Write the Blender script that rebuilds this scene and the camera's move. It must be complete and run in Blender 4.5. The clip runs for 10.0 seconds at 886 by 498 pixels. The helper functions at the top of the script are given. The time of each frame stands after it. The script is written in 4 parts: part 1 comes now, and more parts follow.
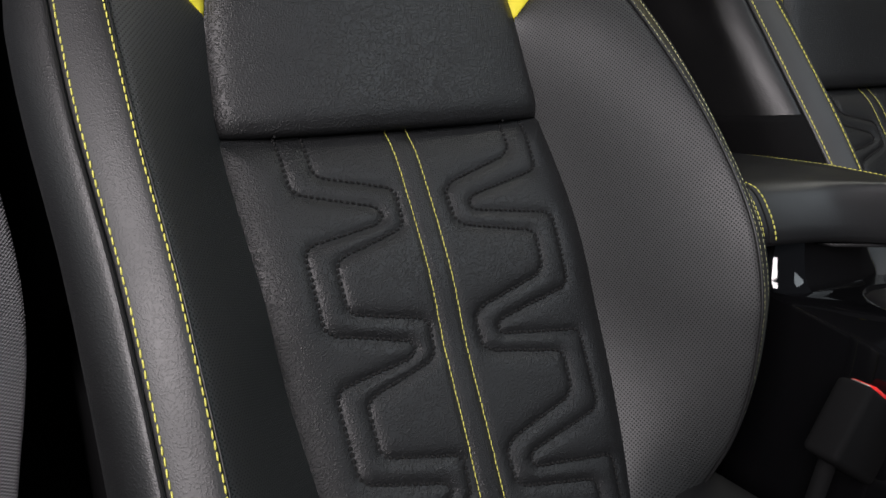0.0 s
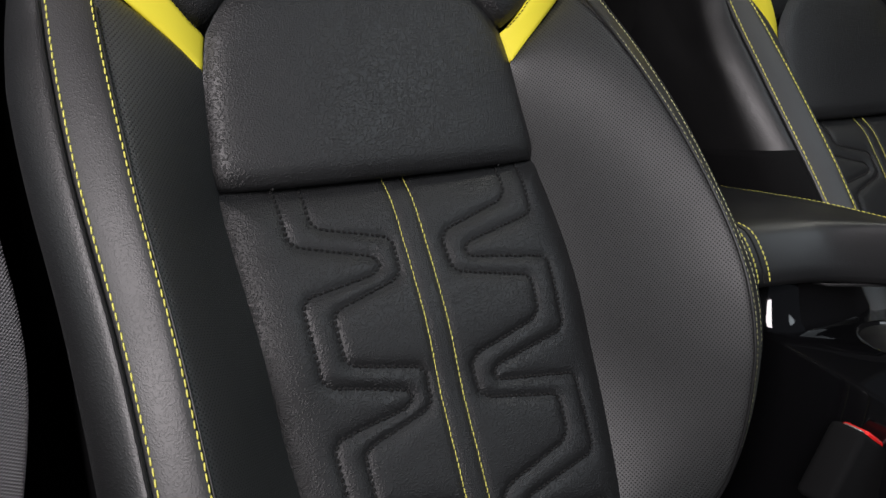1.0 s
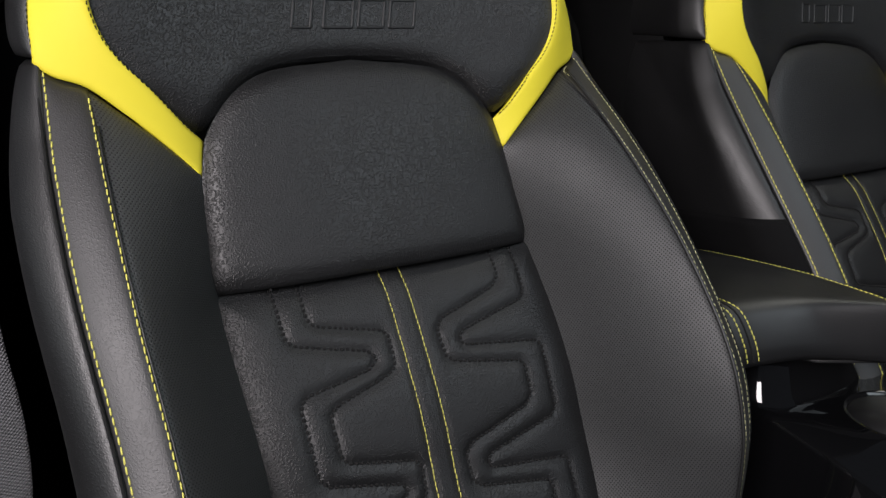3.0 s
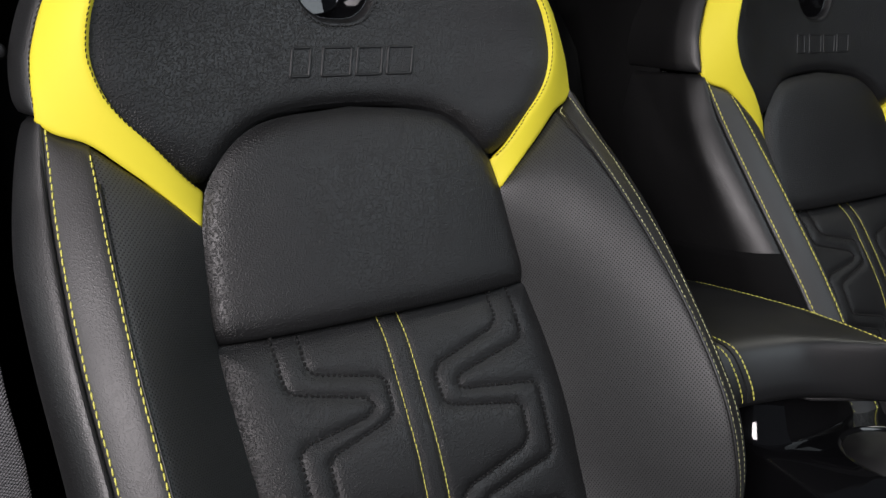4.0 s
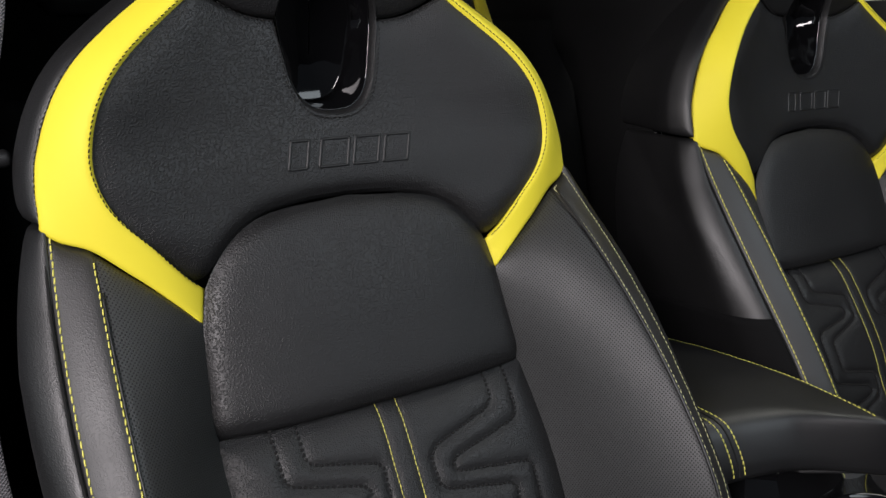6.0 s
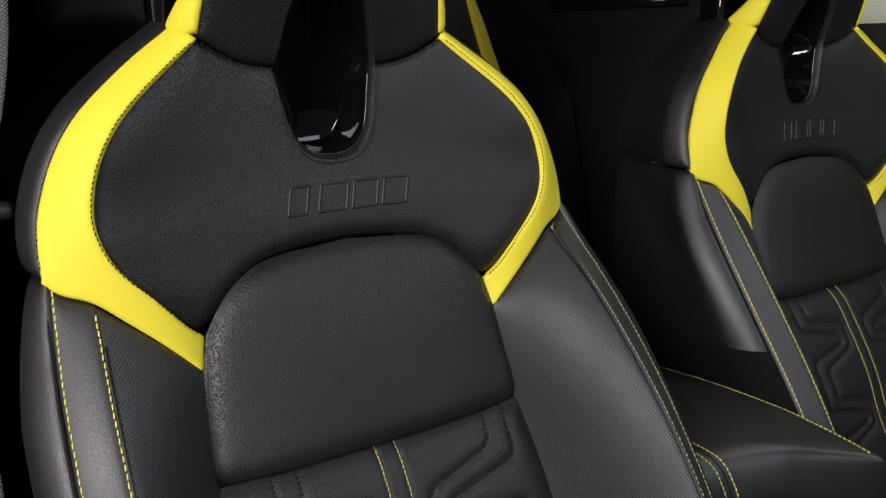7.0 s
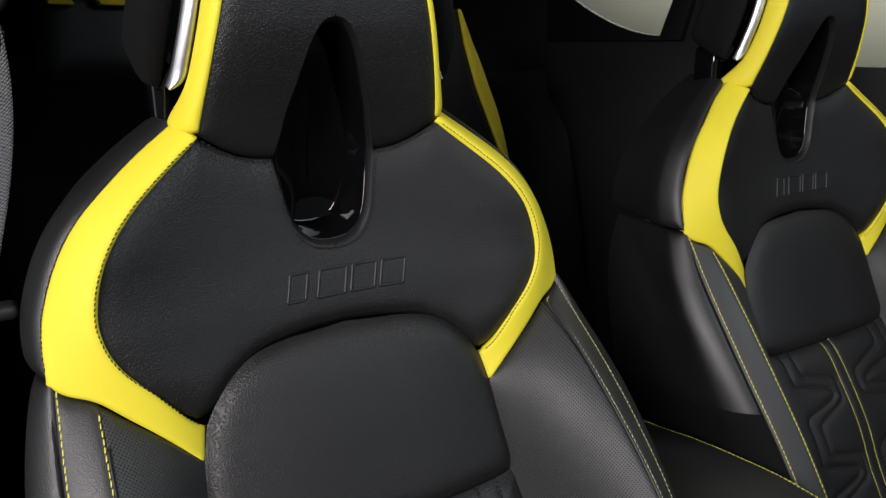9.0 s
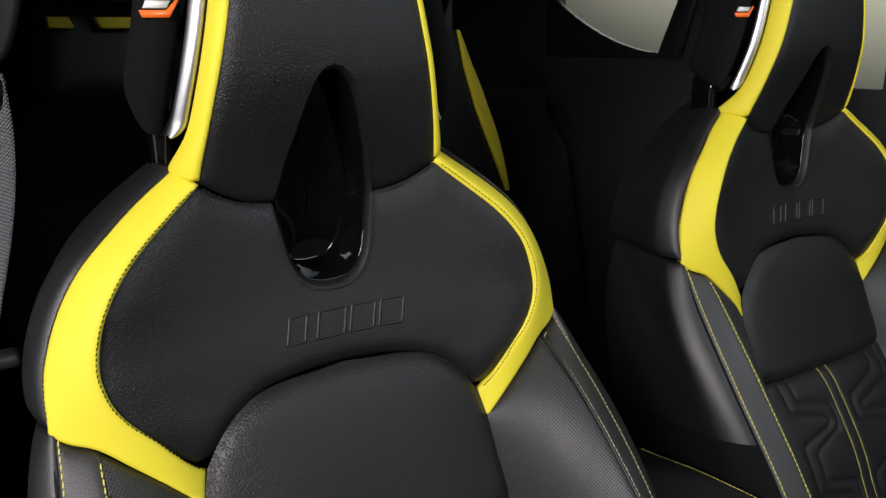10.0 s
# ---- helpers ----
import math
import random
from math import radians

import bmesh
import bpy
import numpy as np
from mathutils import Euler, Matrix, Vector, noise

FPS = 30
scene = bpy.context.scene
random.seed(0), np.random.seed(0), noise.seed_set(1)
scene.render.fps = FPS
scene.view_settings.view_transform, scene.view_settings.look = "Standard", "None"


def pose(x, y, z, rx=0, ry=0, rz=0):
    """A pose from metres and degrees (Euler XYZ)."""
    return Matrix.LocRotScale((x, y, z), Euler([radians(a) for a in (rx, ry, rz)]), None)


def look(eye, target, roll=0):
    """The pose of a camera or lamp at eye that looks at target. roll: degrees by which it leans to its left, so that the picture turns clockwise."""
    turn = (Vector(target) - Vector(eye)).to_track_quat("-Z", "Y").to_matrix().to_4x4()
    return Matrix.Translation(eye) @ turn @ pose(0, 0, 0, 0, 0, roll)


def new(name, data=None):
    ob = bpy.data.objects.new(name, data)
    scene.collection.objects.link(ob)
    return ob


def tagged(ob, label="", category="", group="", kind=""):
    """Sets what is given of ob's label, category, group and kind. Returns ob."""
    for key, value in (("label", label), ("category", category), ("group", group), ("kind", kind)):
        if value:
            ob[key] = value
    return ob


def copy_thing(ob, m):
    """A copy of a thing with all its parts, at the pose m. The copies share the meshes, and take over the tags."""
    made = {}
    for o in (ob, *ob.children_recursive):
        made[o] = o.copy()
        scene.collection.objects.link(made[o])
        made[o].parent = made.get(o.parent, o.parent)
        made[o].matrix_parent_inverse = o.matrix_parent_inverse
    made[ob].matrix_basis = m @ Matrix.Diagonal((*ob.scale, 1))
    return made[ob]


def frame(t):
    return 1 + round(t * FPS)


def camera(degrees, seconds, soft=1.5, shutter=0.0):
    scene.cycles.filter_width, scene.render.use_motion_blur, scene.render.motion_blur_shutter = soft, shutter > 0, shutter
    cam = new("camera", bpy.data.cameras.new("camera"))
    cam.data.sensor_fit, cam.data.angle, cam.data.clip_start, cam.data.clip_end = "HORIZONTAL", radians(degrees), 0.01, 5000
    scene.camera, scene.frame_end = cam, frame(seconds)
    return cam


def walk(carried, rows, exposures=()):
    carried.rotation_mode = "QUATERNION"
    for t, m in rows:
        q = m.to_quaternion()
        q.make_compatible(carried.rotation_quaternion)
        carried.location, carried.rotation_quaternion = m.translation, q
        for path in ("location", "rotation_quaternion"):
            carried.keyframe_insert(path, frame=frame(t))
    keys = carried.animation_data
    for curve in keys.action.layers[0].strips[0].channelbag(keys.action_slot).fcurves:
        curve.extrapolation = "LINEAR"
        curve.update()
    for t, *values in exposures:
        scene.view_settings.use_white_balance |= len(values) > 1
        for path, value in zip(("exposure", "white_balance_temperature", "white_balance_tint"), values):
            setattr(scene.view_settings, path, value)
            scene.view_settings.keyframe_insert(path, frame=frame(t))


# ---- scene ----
cam = camera(62.0, 10.0)
PATH = [
    (0, (-0.2888, -0.5560, 0.9793), (0.6949, 1.0910, 0.4136), 0.000),
    (0.5, (-0.2862, -0.5554, 0.9986), (0.6967, 1.0928, 0.4352), -0.088),
    (1, (-0.2839, -0.5547, 1.0180), (0.6987, 1.0944, 0.4568), -0.170),
    (1.5, (-0.2816, -0.5538, 1.0373), (0.7009, 1.0960, 0.4782), -0.245),
    (2, (-0.2795, -0.5529, 1.0566), (0.7033, 1.0975, 0.4995), -0.313),
    (2.5, (-0.2775, -0.5518, 1.0759), (0.7058, 1.0989, 0.5207), -0.376),
    (3.25, (-0.2746, -0.5501, 1.1049), (0.7098, 1.1009, 0.5523), -0.457),
    (4, (-0.2720, -0.5481, 1.1338), (0.7140, 1.1027, 0.5836), -0.525),
    (4.5, (-0.2703, -0.5467, 1.1530), (0.7169, 1.1039, 0.6044), -0.563),
    (5, (-0.2686, -0.5452, 1.1723), (0.7199, 1.1050, 0.6250), -0.594),
    (5.5, (-0.2670, -0.5437, 1.1915), (0.7229, 1.1061, 0.6456), -0.620),
    (6.25, (-0.2647, -0.5414, 1.2204), (0.7274, 1.1077, 0.6761), -0.648),
    (7, (-0.2624, -0.5389, 1.2492), (0.7320, 1.1093, 0.7064), -0.663),
    (7.5, (-0.2608, -0.5372, 1.2684), (0.7350, 1.1104, 0.7264), -0.667),
    (8, (-0.2592, -0.5356, 1.2876), (0.7379, 1.1115, 0.7463), -0.665),
    (8.5, (-0.2576, -0.5339, 1.3068), (0.7407, 1.1126, 0.7661), -0.657),
    (9, (-0.2560, -0.5322, 1.3259), (0.7435, 1.1138, 0.7857), -0.645),
    (9.5, (-0.2543, -0.5305, 1.3451), (0.7462, 1.1150, 0.8052), -0.627),
    (10, (-0.2525, -0.5288, 1.3643), (0.7487, 1.1163, 0.8246), -0.604),
]
walk(cam, [(t, look(eye, target, roll)) for t, eye, target, roll in PATH])

# ---- light: a dim photo studio round the car, unseen lamps outside the open door and over the windscreen ----
world = bpy.data.worlds.new("studio")
world.use_nodes = True
world.node_tree.nodes["Background"].inputs[0].default_value = (0.75, 0.85, 1.0, 1)
world.node_tree.nodes["Background"].inputs[1].default_value = 0.09
scene.world = world


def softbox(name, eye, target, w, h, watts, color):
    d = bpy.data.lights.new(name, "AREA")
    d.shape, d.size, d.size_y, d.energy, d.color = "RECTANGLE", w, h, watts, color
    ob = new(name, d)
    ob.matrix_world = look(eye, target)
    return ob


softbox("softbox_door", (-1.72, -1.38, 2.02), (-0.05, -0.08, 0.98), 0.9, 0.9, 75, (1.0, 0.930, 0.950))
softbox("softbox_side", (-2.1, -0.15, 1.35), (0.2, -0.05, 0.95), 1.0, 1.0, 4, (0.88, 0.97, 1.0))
# cool fill added to brighten the far seat and left bolsters, no source seen
softbox("fill_windscreen", (1.15, -1.65, 2.2), (0.5, 0.0, 0.95), 1.7, 0.9, 20, (0.84, 0.93, 1.0))


# ---- materials ----
def material(name):
    m = bpy.data.materials.new(name)
    m.use_nodes = True
    return m, m.node_tree.nodes, m.node_tree.links, m.node_tree.nodes["Principled BSDF"]


def node(nodes, kind, **inputs):
    n = nodes.new(kind)
    for key, value in inputs.items():
        n.inputs[key.replace("_", " ")].default_value = value
    return n


def math_node(nodes, links, op, a, b=None, c=None):
    n = nodes.new("ShaderNodeMath")
    n.operation = op
    for i, v in enumerate((a, b, c)):
        if v is None:
            continue
        if isinstance(v, (int, float)):
            n.inputs[i].default_value = v
        else:
            links.new(v, n.inputs[i])
    return n.outputs[0]


def leather(name, color, rough=0.46, grain=680.0, depth=0.80, stain=0.3, spec=0.5, crease=0.05):
    """Grained leather: cells, creases and slow wear; coordinates in metres along the panel."""
    m, nodes, links, bsdf = material(name)
    uv = nodes.new("ShaderNodeUVMap").outputs[0]
    warp = node(nodes, "ShaderNodeTexNoise", Scale=420.0, Detail=2.0)
    links.new(uv, warp.inputs["Vector"])
    mixv = nodes.new("ShaderNodeVectorMath")
    mixv.operation = "MULTIPLY_ADD"
    links.new(warp.outputs["Color"], mixv.inputs[0])
    mixv.inputs[1].default_value = (0.0009, 0.0009, 0)
    links.new(uv, mixv.inputs[2])
    cells = node(nodes, "ShaderNodeTexVoronoi", Scale=grain, Randomness=1.0)
    cells.feature = "SMOOTH_F1"
    cells.inputs["Smoothness"].default_value = 0.08
    links.new(mixv.outputs[0], cells.inputs["Vector"])
    ramp = nodes.new("ShaderNodeMapRange")
    ramp.inputs[1].default_value, ramp.inputs[2].default_value = 0.05, 0.60
    ramp.inputs[3].default_value, ramp.inputs[4].default_value = 1.0, 0.0
    links.new(cells.outputs["Distance"], ramp.inputs[0])
    fine = node(nodes, "ShaderNodeTexNoise", Scale=1100.0, Detail=2.0, Roughness=0.5)
    links.new(uv, fine.inputs["Vector"])
    soft = node(nodes, "ShaderNodeTexNoise", Scale=60.0, Detail=4.0, Roughness=0.55)
    links.new(uv, soft.inputs["Vector"])
    h = math_node(nodes, links, "MULTIPLY_ADD", fine.outputs["Fac"], 0.2, ramp.outputs[0])
    h = math_node(nodes, links, "MULTIPLY_ADD", soft.outputs["Fac"], crease * 4, h)
    bump = node(nodes, "ShaderNodeBump", Strength=depth, Distance=0.0004)
    links.new(h, bump.inputs["Height"])
    links.new(bump.outputs[0], bsdf.inputs["Normal"])
    slow = node(nodes, "ShaderNodeTexNoise", Scale=14.0, Detail=4.0)
    links.new(uv, slow.inputs["Vector"])
    tone = nodes.new("ShaderNodeMix")
    tone.data_type = "RGBA"
    tone.inputs["A"].default_value = (*[c * (1 - stain) for c in color], 1)
    tone.inputs["B"].default_value = (*[c * (1 + stain) for c in color], 1)
    links.new(slow.outputs["Fac"], tone.inputs["Factor"])
    links.new(tone.outputs["Result"], bsdf.inputs["Base Color"])
    r = math_node(nodes, links, "MULTIPLY_ADD", slow.outputs["Fac"], 0.16, rough - 0.08)
    r = math_node(nodes, links, "MULTIPLY_ADD", fine.outputs["Fac"], 0.06, r)
    links.new(r, bsdf.inputs["Roughness"])
    bsdf.inputs["Specular IOR Level"].default_value = spec
    return m


def perforated(name, color, pitch=0.0026, rough=0.5, spec=0.5):
    """Leather with staggered rows of small punched holes."""
    m, nodes, links, bsdf = material(name)
    uv = nodes.new("ShaderNodeUVMap").outputs[0]
    sep = nodes.new("ShaderNodeSeparateXYZ")
    links.new(uv, sep.inputs[0])
    dots = []
    for off in (0.0, 0.5):
        u = math_node(nodes, links, "MULTIPLY_ADD", sep.outputs[0], 1 / pitch, off)
        v = math_node(nodes, links, "MULTIPLY_ADD", sep.outputs[1], 1 / (pitch * 1.1), off)
        fu = math_node(nodes, links, "SUBTRACT", math_node(nodes, links, "FRACT", u), 0.5)
        fv = math_node(nodes, links, "SUBTRACT", math_node(nodes, links, "FRACT", v), 0.5)
        d2 = math_node(nodes, links, "ADD", math_node(nodes, links, "MULTIPLY", fu, fu), math_node(nodes, links, "MULTIPLY", fv, fv))
        dots.append(d2)
    d = math_node(nodes, links, "SQRT", math_node(nodes, links, "MINIMUM", *dots))
    hole = nodes.new("ShaderNodeMapRange")
    hole.inputs[1].default_value, hole.inputs[2].default_value = 0.13, 0.21
    links.new(d, hole.inputs[0])
    fine = node(nodes, "ShaderNodeTexNoise", Scale=900.0, Detail=4.0)
    links.new(uv, fine.inputs["Vector"])
    slow = node(nodes, "ShaderNodeTexNoise", Scale=18.0, Detail=4.0)
    links.new(uv, slow.inputs["Vector"])
    h = math_node(nodes, links, "MULTIPLY_ADD", fine.outputs["Fac"], 0.25, hole.outputs[0])
    bump = node(nodes, "ShaderNodeBump", Strength=0.75, Distance=0.0005)
    links.new(h, bump.inputs["Height"])
    links.new(bump.outputs[0], bsdf.inputs["Normal"])
    tone = nodes.new("ShaderNodeMix")
    tone.data_type = "RGBA"
    tone.inputs["A"].default_value = (0.0015, 0.0015, 0.0017, 1)
    tone.inputs["B"].default_value = (*color, 1)
    links.new(hole.outputs[0], tone.inputs["Factor"])
    links.new(tone.outputs["Result"], bsdf.inputs["Base Color"])
    r = math_node(nodes, links, "MULTIPLY_ADD", slow.outputs["Fac"], 0.15, rough - 0.07)
    links.new(r, bsdf.inputs["Roughness"])
    links.new(math_node(nodes, links, "MULTIPLY_ADD", hole.outputs[0], 0.5 * spec, 0.5 * spec), bsdf.inputs["Specular IOR Level"])
    return m


def plain(name, color, rough=0.4, metal=0.0, scale=300.0, bump=0.1, vary=0.15, coat=0.0, spec=0.5):
    m, nodes, links, bsdf = material(name)
    co = nodes.new("ShaderNodeTexCoord").outputs["Object"]
    n = node(nodes, "ShaderNodeTexNoise", Scale=scale, Detail=4.0)
    links.new(co, n.inputs["Vector"])
    slow = node(nodes, "ShaderNodeTexNoise", Scale=scale / 25, Detail=3.0)
    links.new(co, slow.inputs["Vector"])
    tone = nodes.new("ShaderNodeMix")
    tone.data_type = "RGBA"
    tone.inputs["A"].default_value = (*[c * (1 - vary) for c in color], 1)
    tone.inputs["B"].default_value = (*[min(1, c * (1 + vary)) for c in color], 1)
    links.new(slow.outputs["Fac"], tone.inputs["Factor"])
    links.new(tone.outputs["Result"], bsdf.inputs["Base Color"])
    links.new(math_node(nodes, links, "MULTIPLY_ADD", n.outputs["Fac"], 0.2 * rough, rough * 0.9), bsdf.inputs["Roughness"])
    bsdf.inputs["Metallic"].default_value = metal
    bsdf.inputs["Specular IOR Level"].default_value = spec
    bsdf.inputs["Coat Weight"].default_value = coat
    bsdf.inputs["Coat Roughness"].default_value = 0.03
    if bump:
        b = node(nodes, "ShaderNodeBump", Strength=bump, Distance=0.0005)
        links.new(n.outputs["Fac"], b.inputs["Height"])
        links.new(b.outputs[0], bsdf.inputs["Normal"])
    return m


def woven(name, color, pitch_u, pitch_v, rough=0.6, depth=0.6, spec=0.5):
    """Woven webbing or cloth: two crossing wave trains in panel coordinates."""
    m, nodes, links, bsdf = material(name)
    uv = nodes.new("ShaderNodeUVMap").outputs[0]
    sep = nodes.new("ShaderNodeSeparateXYZ")
    links.new(uv, sep.inputs[0])
    u = math_node(nodes, links, "MULTIPLY", sep.outputs[0], math.tau / pitch_u)
    v = math_node(nodes, links, "MULTIPLY", sep.outputs[1], math.tau / pitch_v)
    v2 = math_node(nodes, links, "MULTIPLY_ADD", u, 0.5, v)
    s = math_node(nodes, links, "MULTIPLY", math_node(nodes, links, "SINE", u), math_node(nodes, links, "SINE", v2))
    noise_n = node(nodes, "ShaderNodeTexNoise", Scale=1500.0, Detail=2.0)
    links.new(uv, noise_n.inputs["Vector"])
    h = math_node(nodes, links, "MULTIPLY_ADD", noise_n.outputs["Fac"], 0.5, s)
    b = node(nodes, "ShaderNodeBump", Strength=depth, Distance=0.0006)
    links.new(h, b.inputs["Height"])
    links.new(b.outputs[0], bsdf.inputs["Normal"])
    mr = nodes.new("ShaderNodeMapRange")
    mr.inputs[1].default_value, mr.inputs[2].default_value = -1.0, 1.0
    links.new(s, mr.inputs[0])
    tone = nodes.new("ShaderNodeMix")
    tone.data_type = "RGBA"
    tone.inputs["A"].default_value = (*[c * 0.18 for c in color], 1)
    tone.inputs["B"].default_value = (*[c * 1.7 for c in color], 1)
    links.new(mr.outputs[0], tone.inputs["Factor"])
    links.new(tone.outputs["Result"], bsdf.inputs["Base Color"])
    bsdf.inputs["Roughness"].default_value = rough
    bsdf.inputs["Specular IOR Level"].default_value = spec
    return m


M_LEATHER = leather("black grained leather", (0.0065, 0.0065, 0.0069), rough=0.45)
# lighter, shinier copy of the seat leather: paints in the light the strip catches
M_STRIP = leather("brightened leather trim strip", (0.0120, 0.0116, 0.0118), rough=0.48, grain=680.0, depth=0.30, spec=0.72)
M_SIDE = leather("black leather side", (0.0065, 0.0065, 0.0068), rough=0.43, grain=680.0, depth=0.30, spec=0.58)
M_ARM = leather("smooth black armrest leather", (0.0070, 0.0070, 0.0075), rough=0.42, grain=900.0, depth=0.15, spec=0.5)
M_YELLOW = leather("yellow smooth leather", (0.76, 0.652, 0.032), rough=0.65, grain=1500.0, depth=0.08, stain=0.03, crease=0.05)
M_PERF = perforated("perforated black leather", (0.0258, 0.0270, 0.0272), 0.0033, 0.52, 0.58)
M_THREAD_Y = plain("yellow thread", (0.70, 0.65, 0.13), 0.55, scale=3000.0, bump=0.2)
M_THREAD_P = plain("pale yellow thread", (0.62, 0.60, 0.32), 0.55, scale=3000.0, bump=0.2)
M_THREAD_B = plain("black thread", (0.003, 0.003, 0.003), 0.95, scale=3000.0, bump=0.2)
M_GLOSS = plain("piano black plastic", (0.003, 0.003, 0.0034), 0.05, bump=0.0, coat=0.25, spec=0.4)
M_PLASTIC = plain("grained black plastic", (0.009, 0.009, 0.0095), 0.5, scale=900.0, bump=0.35)
M_CLOTH = plain("dark headliner cloth", (0.010, 0.010, 0.0105), 0.9, scale=1200.0, bump=0.4)
M_CHROME = plain("satin chrome", (0.62, 0.62, 0.63), 0.40, 1.0, bump=0.02, vary=0.03)
M_RED = plain("red plastic", (0.75, 0.012, 0.012), 0.35, scale=600.0, bump=0.08)
M_ORANGE = plain("orange enamel", (0.85, 0.15, 0.02), 0.35, bump=0.0)
M_WHITE = plain("pale print", (0.75, 0.75, 0.74), 0.4, bump=0.0)
# plastic; also stands for shade on the rear backrests and far seat side
M_MATTE = plain("matte black plastic and shade", (0.0030, 0.0030, 0.0033), 0.85, scale=900.0, bump=0.3, spec=0.15)
M_BELT = woven("grey belt webbing", (0.085, 0.085, 0.090), 0.0040, 0.0030, 0.6, 0.9)
M_SPEAKER = woven("black speaker cloth", (0.0030, 0.0030, 0.0032), 0.0024, 0.0024, 0.9, 0.6, 0.2)


# ---- mesh helpers ----
from mathutils.bvhtree import BVHTree


def part(name, bm, mat, parent=None, label=""):
    """Links a bmesh as one mesh object under a thing or part."""
    me = bpy.data.meshes.new(name)
    bm.normal_update()
    bm.to_mesh(me)
    bm.free()
    me.materials.append(mat)
    me.polygons.foreach_set("use_smooth", [True] * len(me.polygons))
    ob = new(name, me)
    if parent is not None:
        ob.parent = parent
    if label:
        ob["label"] = label
    return ob


def empty(name, at):
    ob = new(name)
    ob.location = at
    ob.empty_display_size = 0.1
    return ob


def curve(rows, blur=0.0):
    """A smooth curve through rows (s, a, b ...), its kinks eased over blur; returns f(s) -> array."""
    rows = np.array(sorted(rows), float)
    s, v = rows[:, 0], rows[:, 1:]
    h = np.diff(s)
    d = np.diff(v, axis=0) / h[:, None]
    m = np.empty_like(v)
    m[0], m[-1] = d[0], d[-1]
    for i in range(1, len(s) - 1):
        w1, w2 = 2 * h[i] + h[i - 1], h[i] + 2 * h[i - 1]
        ok = d[i - 1] * d[i] > 0
        with np.errstate(divide="ignore", invalid="ignore"):
            m[i] = np.where(ok, (w1 + w2) / (w1 / d[i - 1] + w2 / d[i]), 0)

    def f(t):
        t = np.asarray(t, float)
        i = np.clip(np.searchsorted(s, t) - 1, 0, len(s) - 2)
        x = np.clip((t - s[i]) / h[i], 0, 1)[..., None]
        hh = h[i][..., None]
        return (2 * x**3 - 3 * x**2 + 1) * v[i] + (x**3 - 2 * x**2 + x) * hh * m[i] + (-2 * x**3 + 3 * x**2) * v[i + 1] + (x**3 - x**2) * hh * m[i + 1]

    if not blur:
        return f
    n = 1200
    t = np.linspace(s[0], s[-1], n)
    k = int(3 * blur / (t[1] - t[0]))
    g = np.exp(-0.5 * (np.arange(-k, k + 1) * (t[1] - t[0]) / blur) ** 2)
    g /= g.sum()
    y = f(t)
    lo = 2 * y[0] - y[k:0:-1]
    hi = 2 * y[-1] - y[-2:-k - 2:-1]
    full = np.vstack([lo, y, hi])
    y = np.stack([np.convolve(full[:, c], g, "valid") for c in range(y.shape[1])], 1)

    def eased(q):
        q = np.asarray(q, float)
        return np.stack([np.interp(q, t, y[:, c]) for c in range(y.shape[1])], -1)

    return eased


def normals_of(P):
    du = np.gradient(P, axis=1)
    dv = np.gradient(P, axis=0)
    n = np.cross(du, dv)
    return n / np.maximum(np.linalg.norm(n, axis=2, keepdims=True), 1e-12)


def arc(P, axis):
    d = np.linalg.norm(np.diff(P, axis=axis), axis=2)
    z = np.zeros((P.shape[0], 1)) if axis == 1 else np.zeros((1, P.shape[1]))
    return np.concatenate([z, np.cumsum(d, axis=axis)], axis=axis)


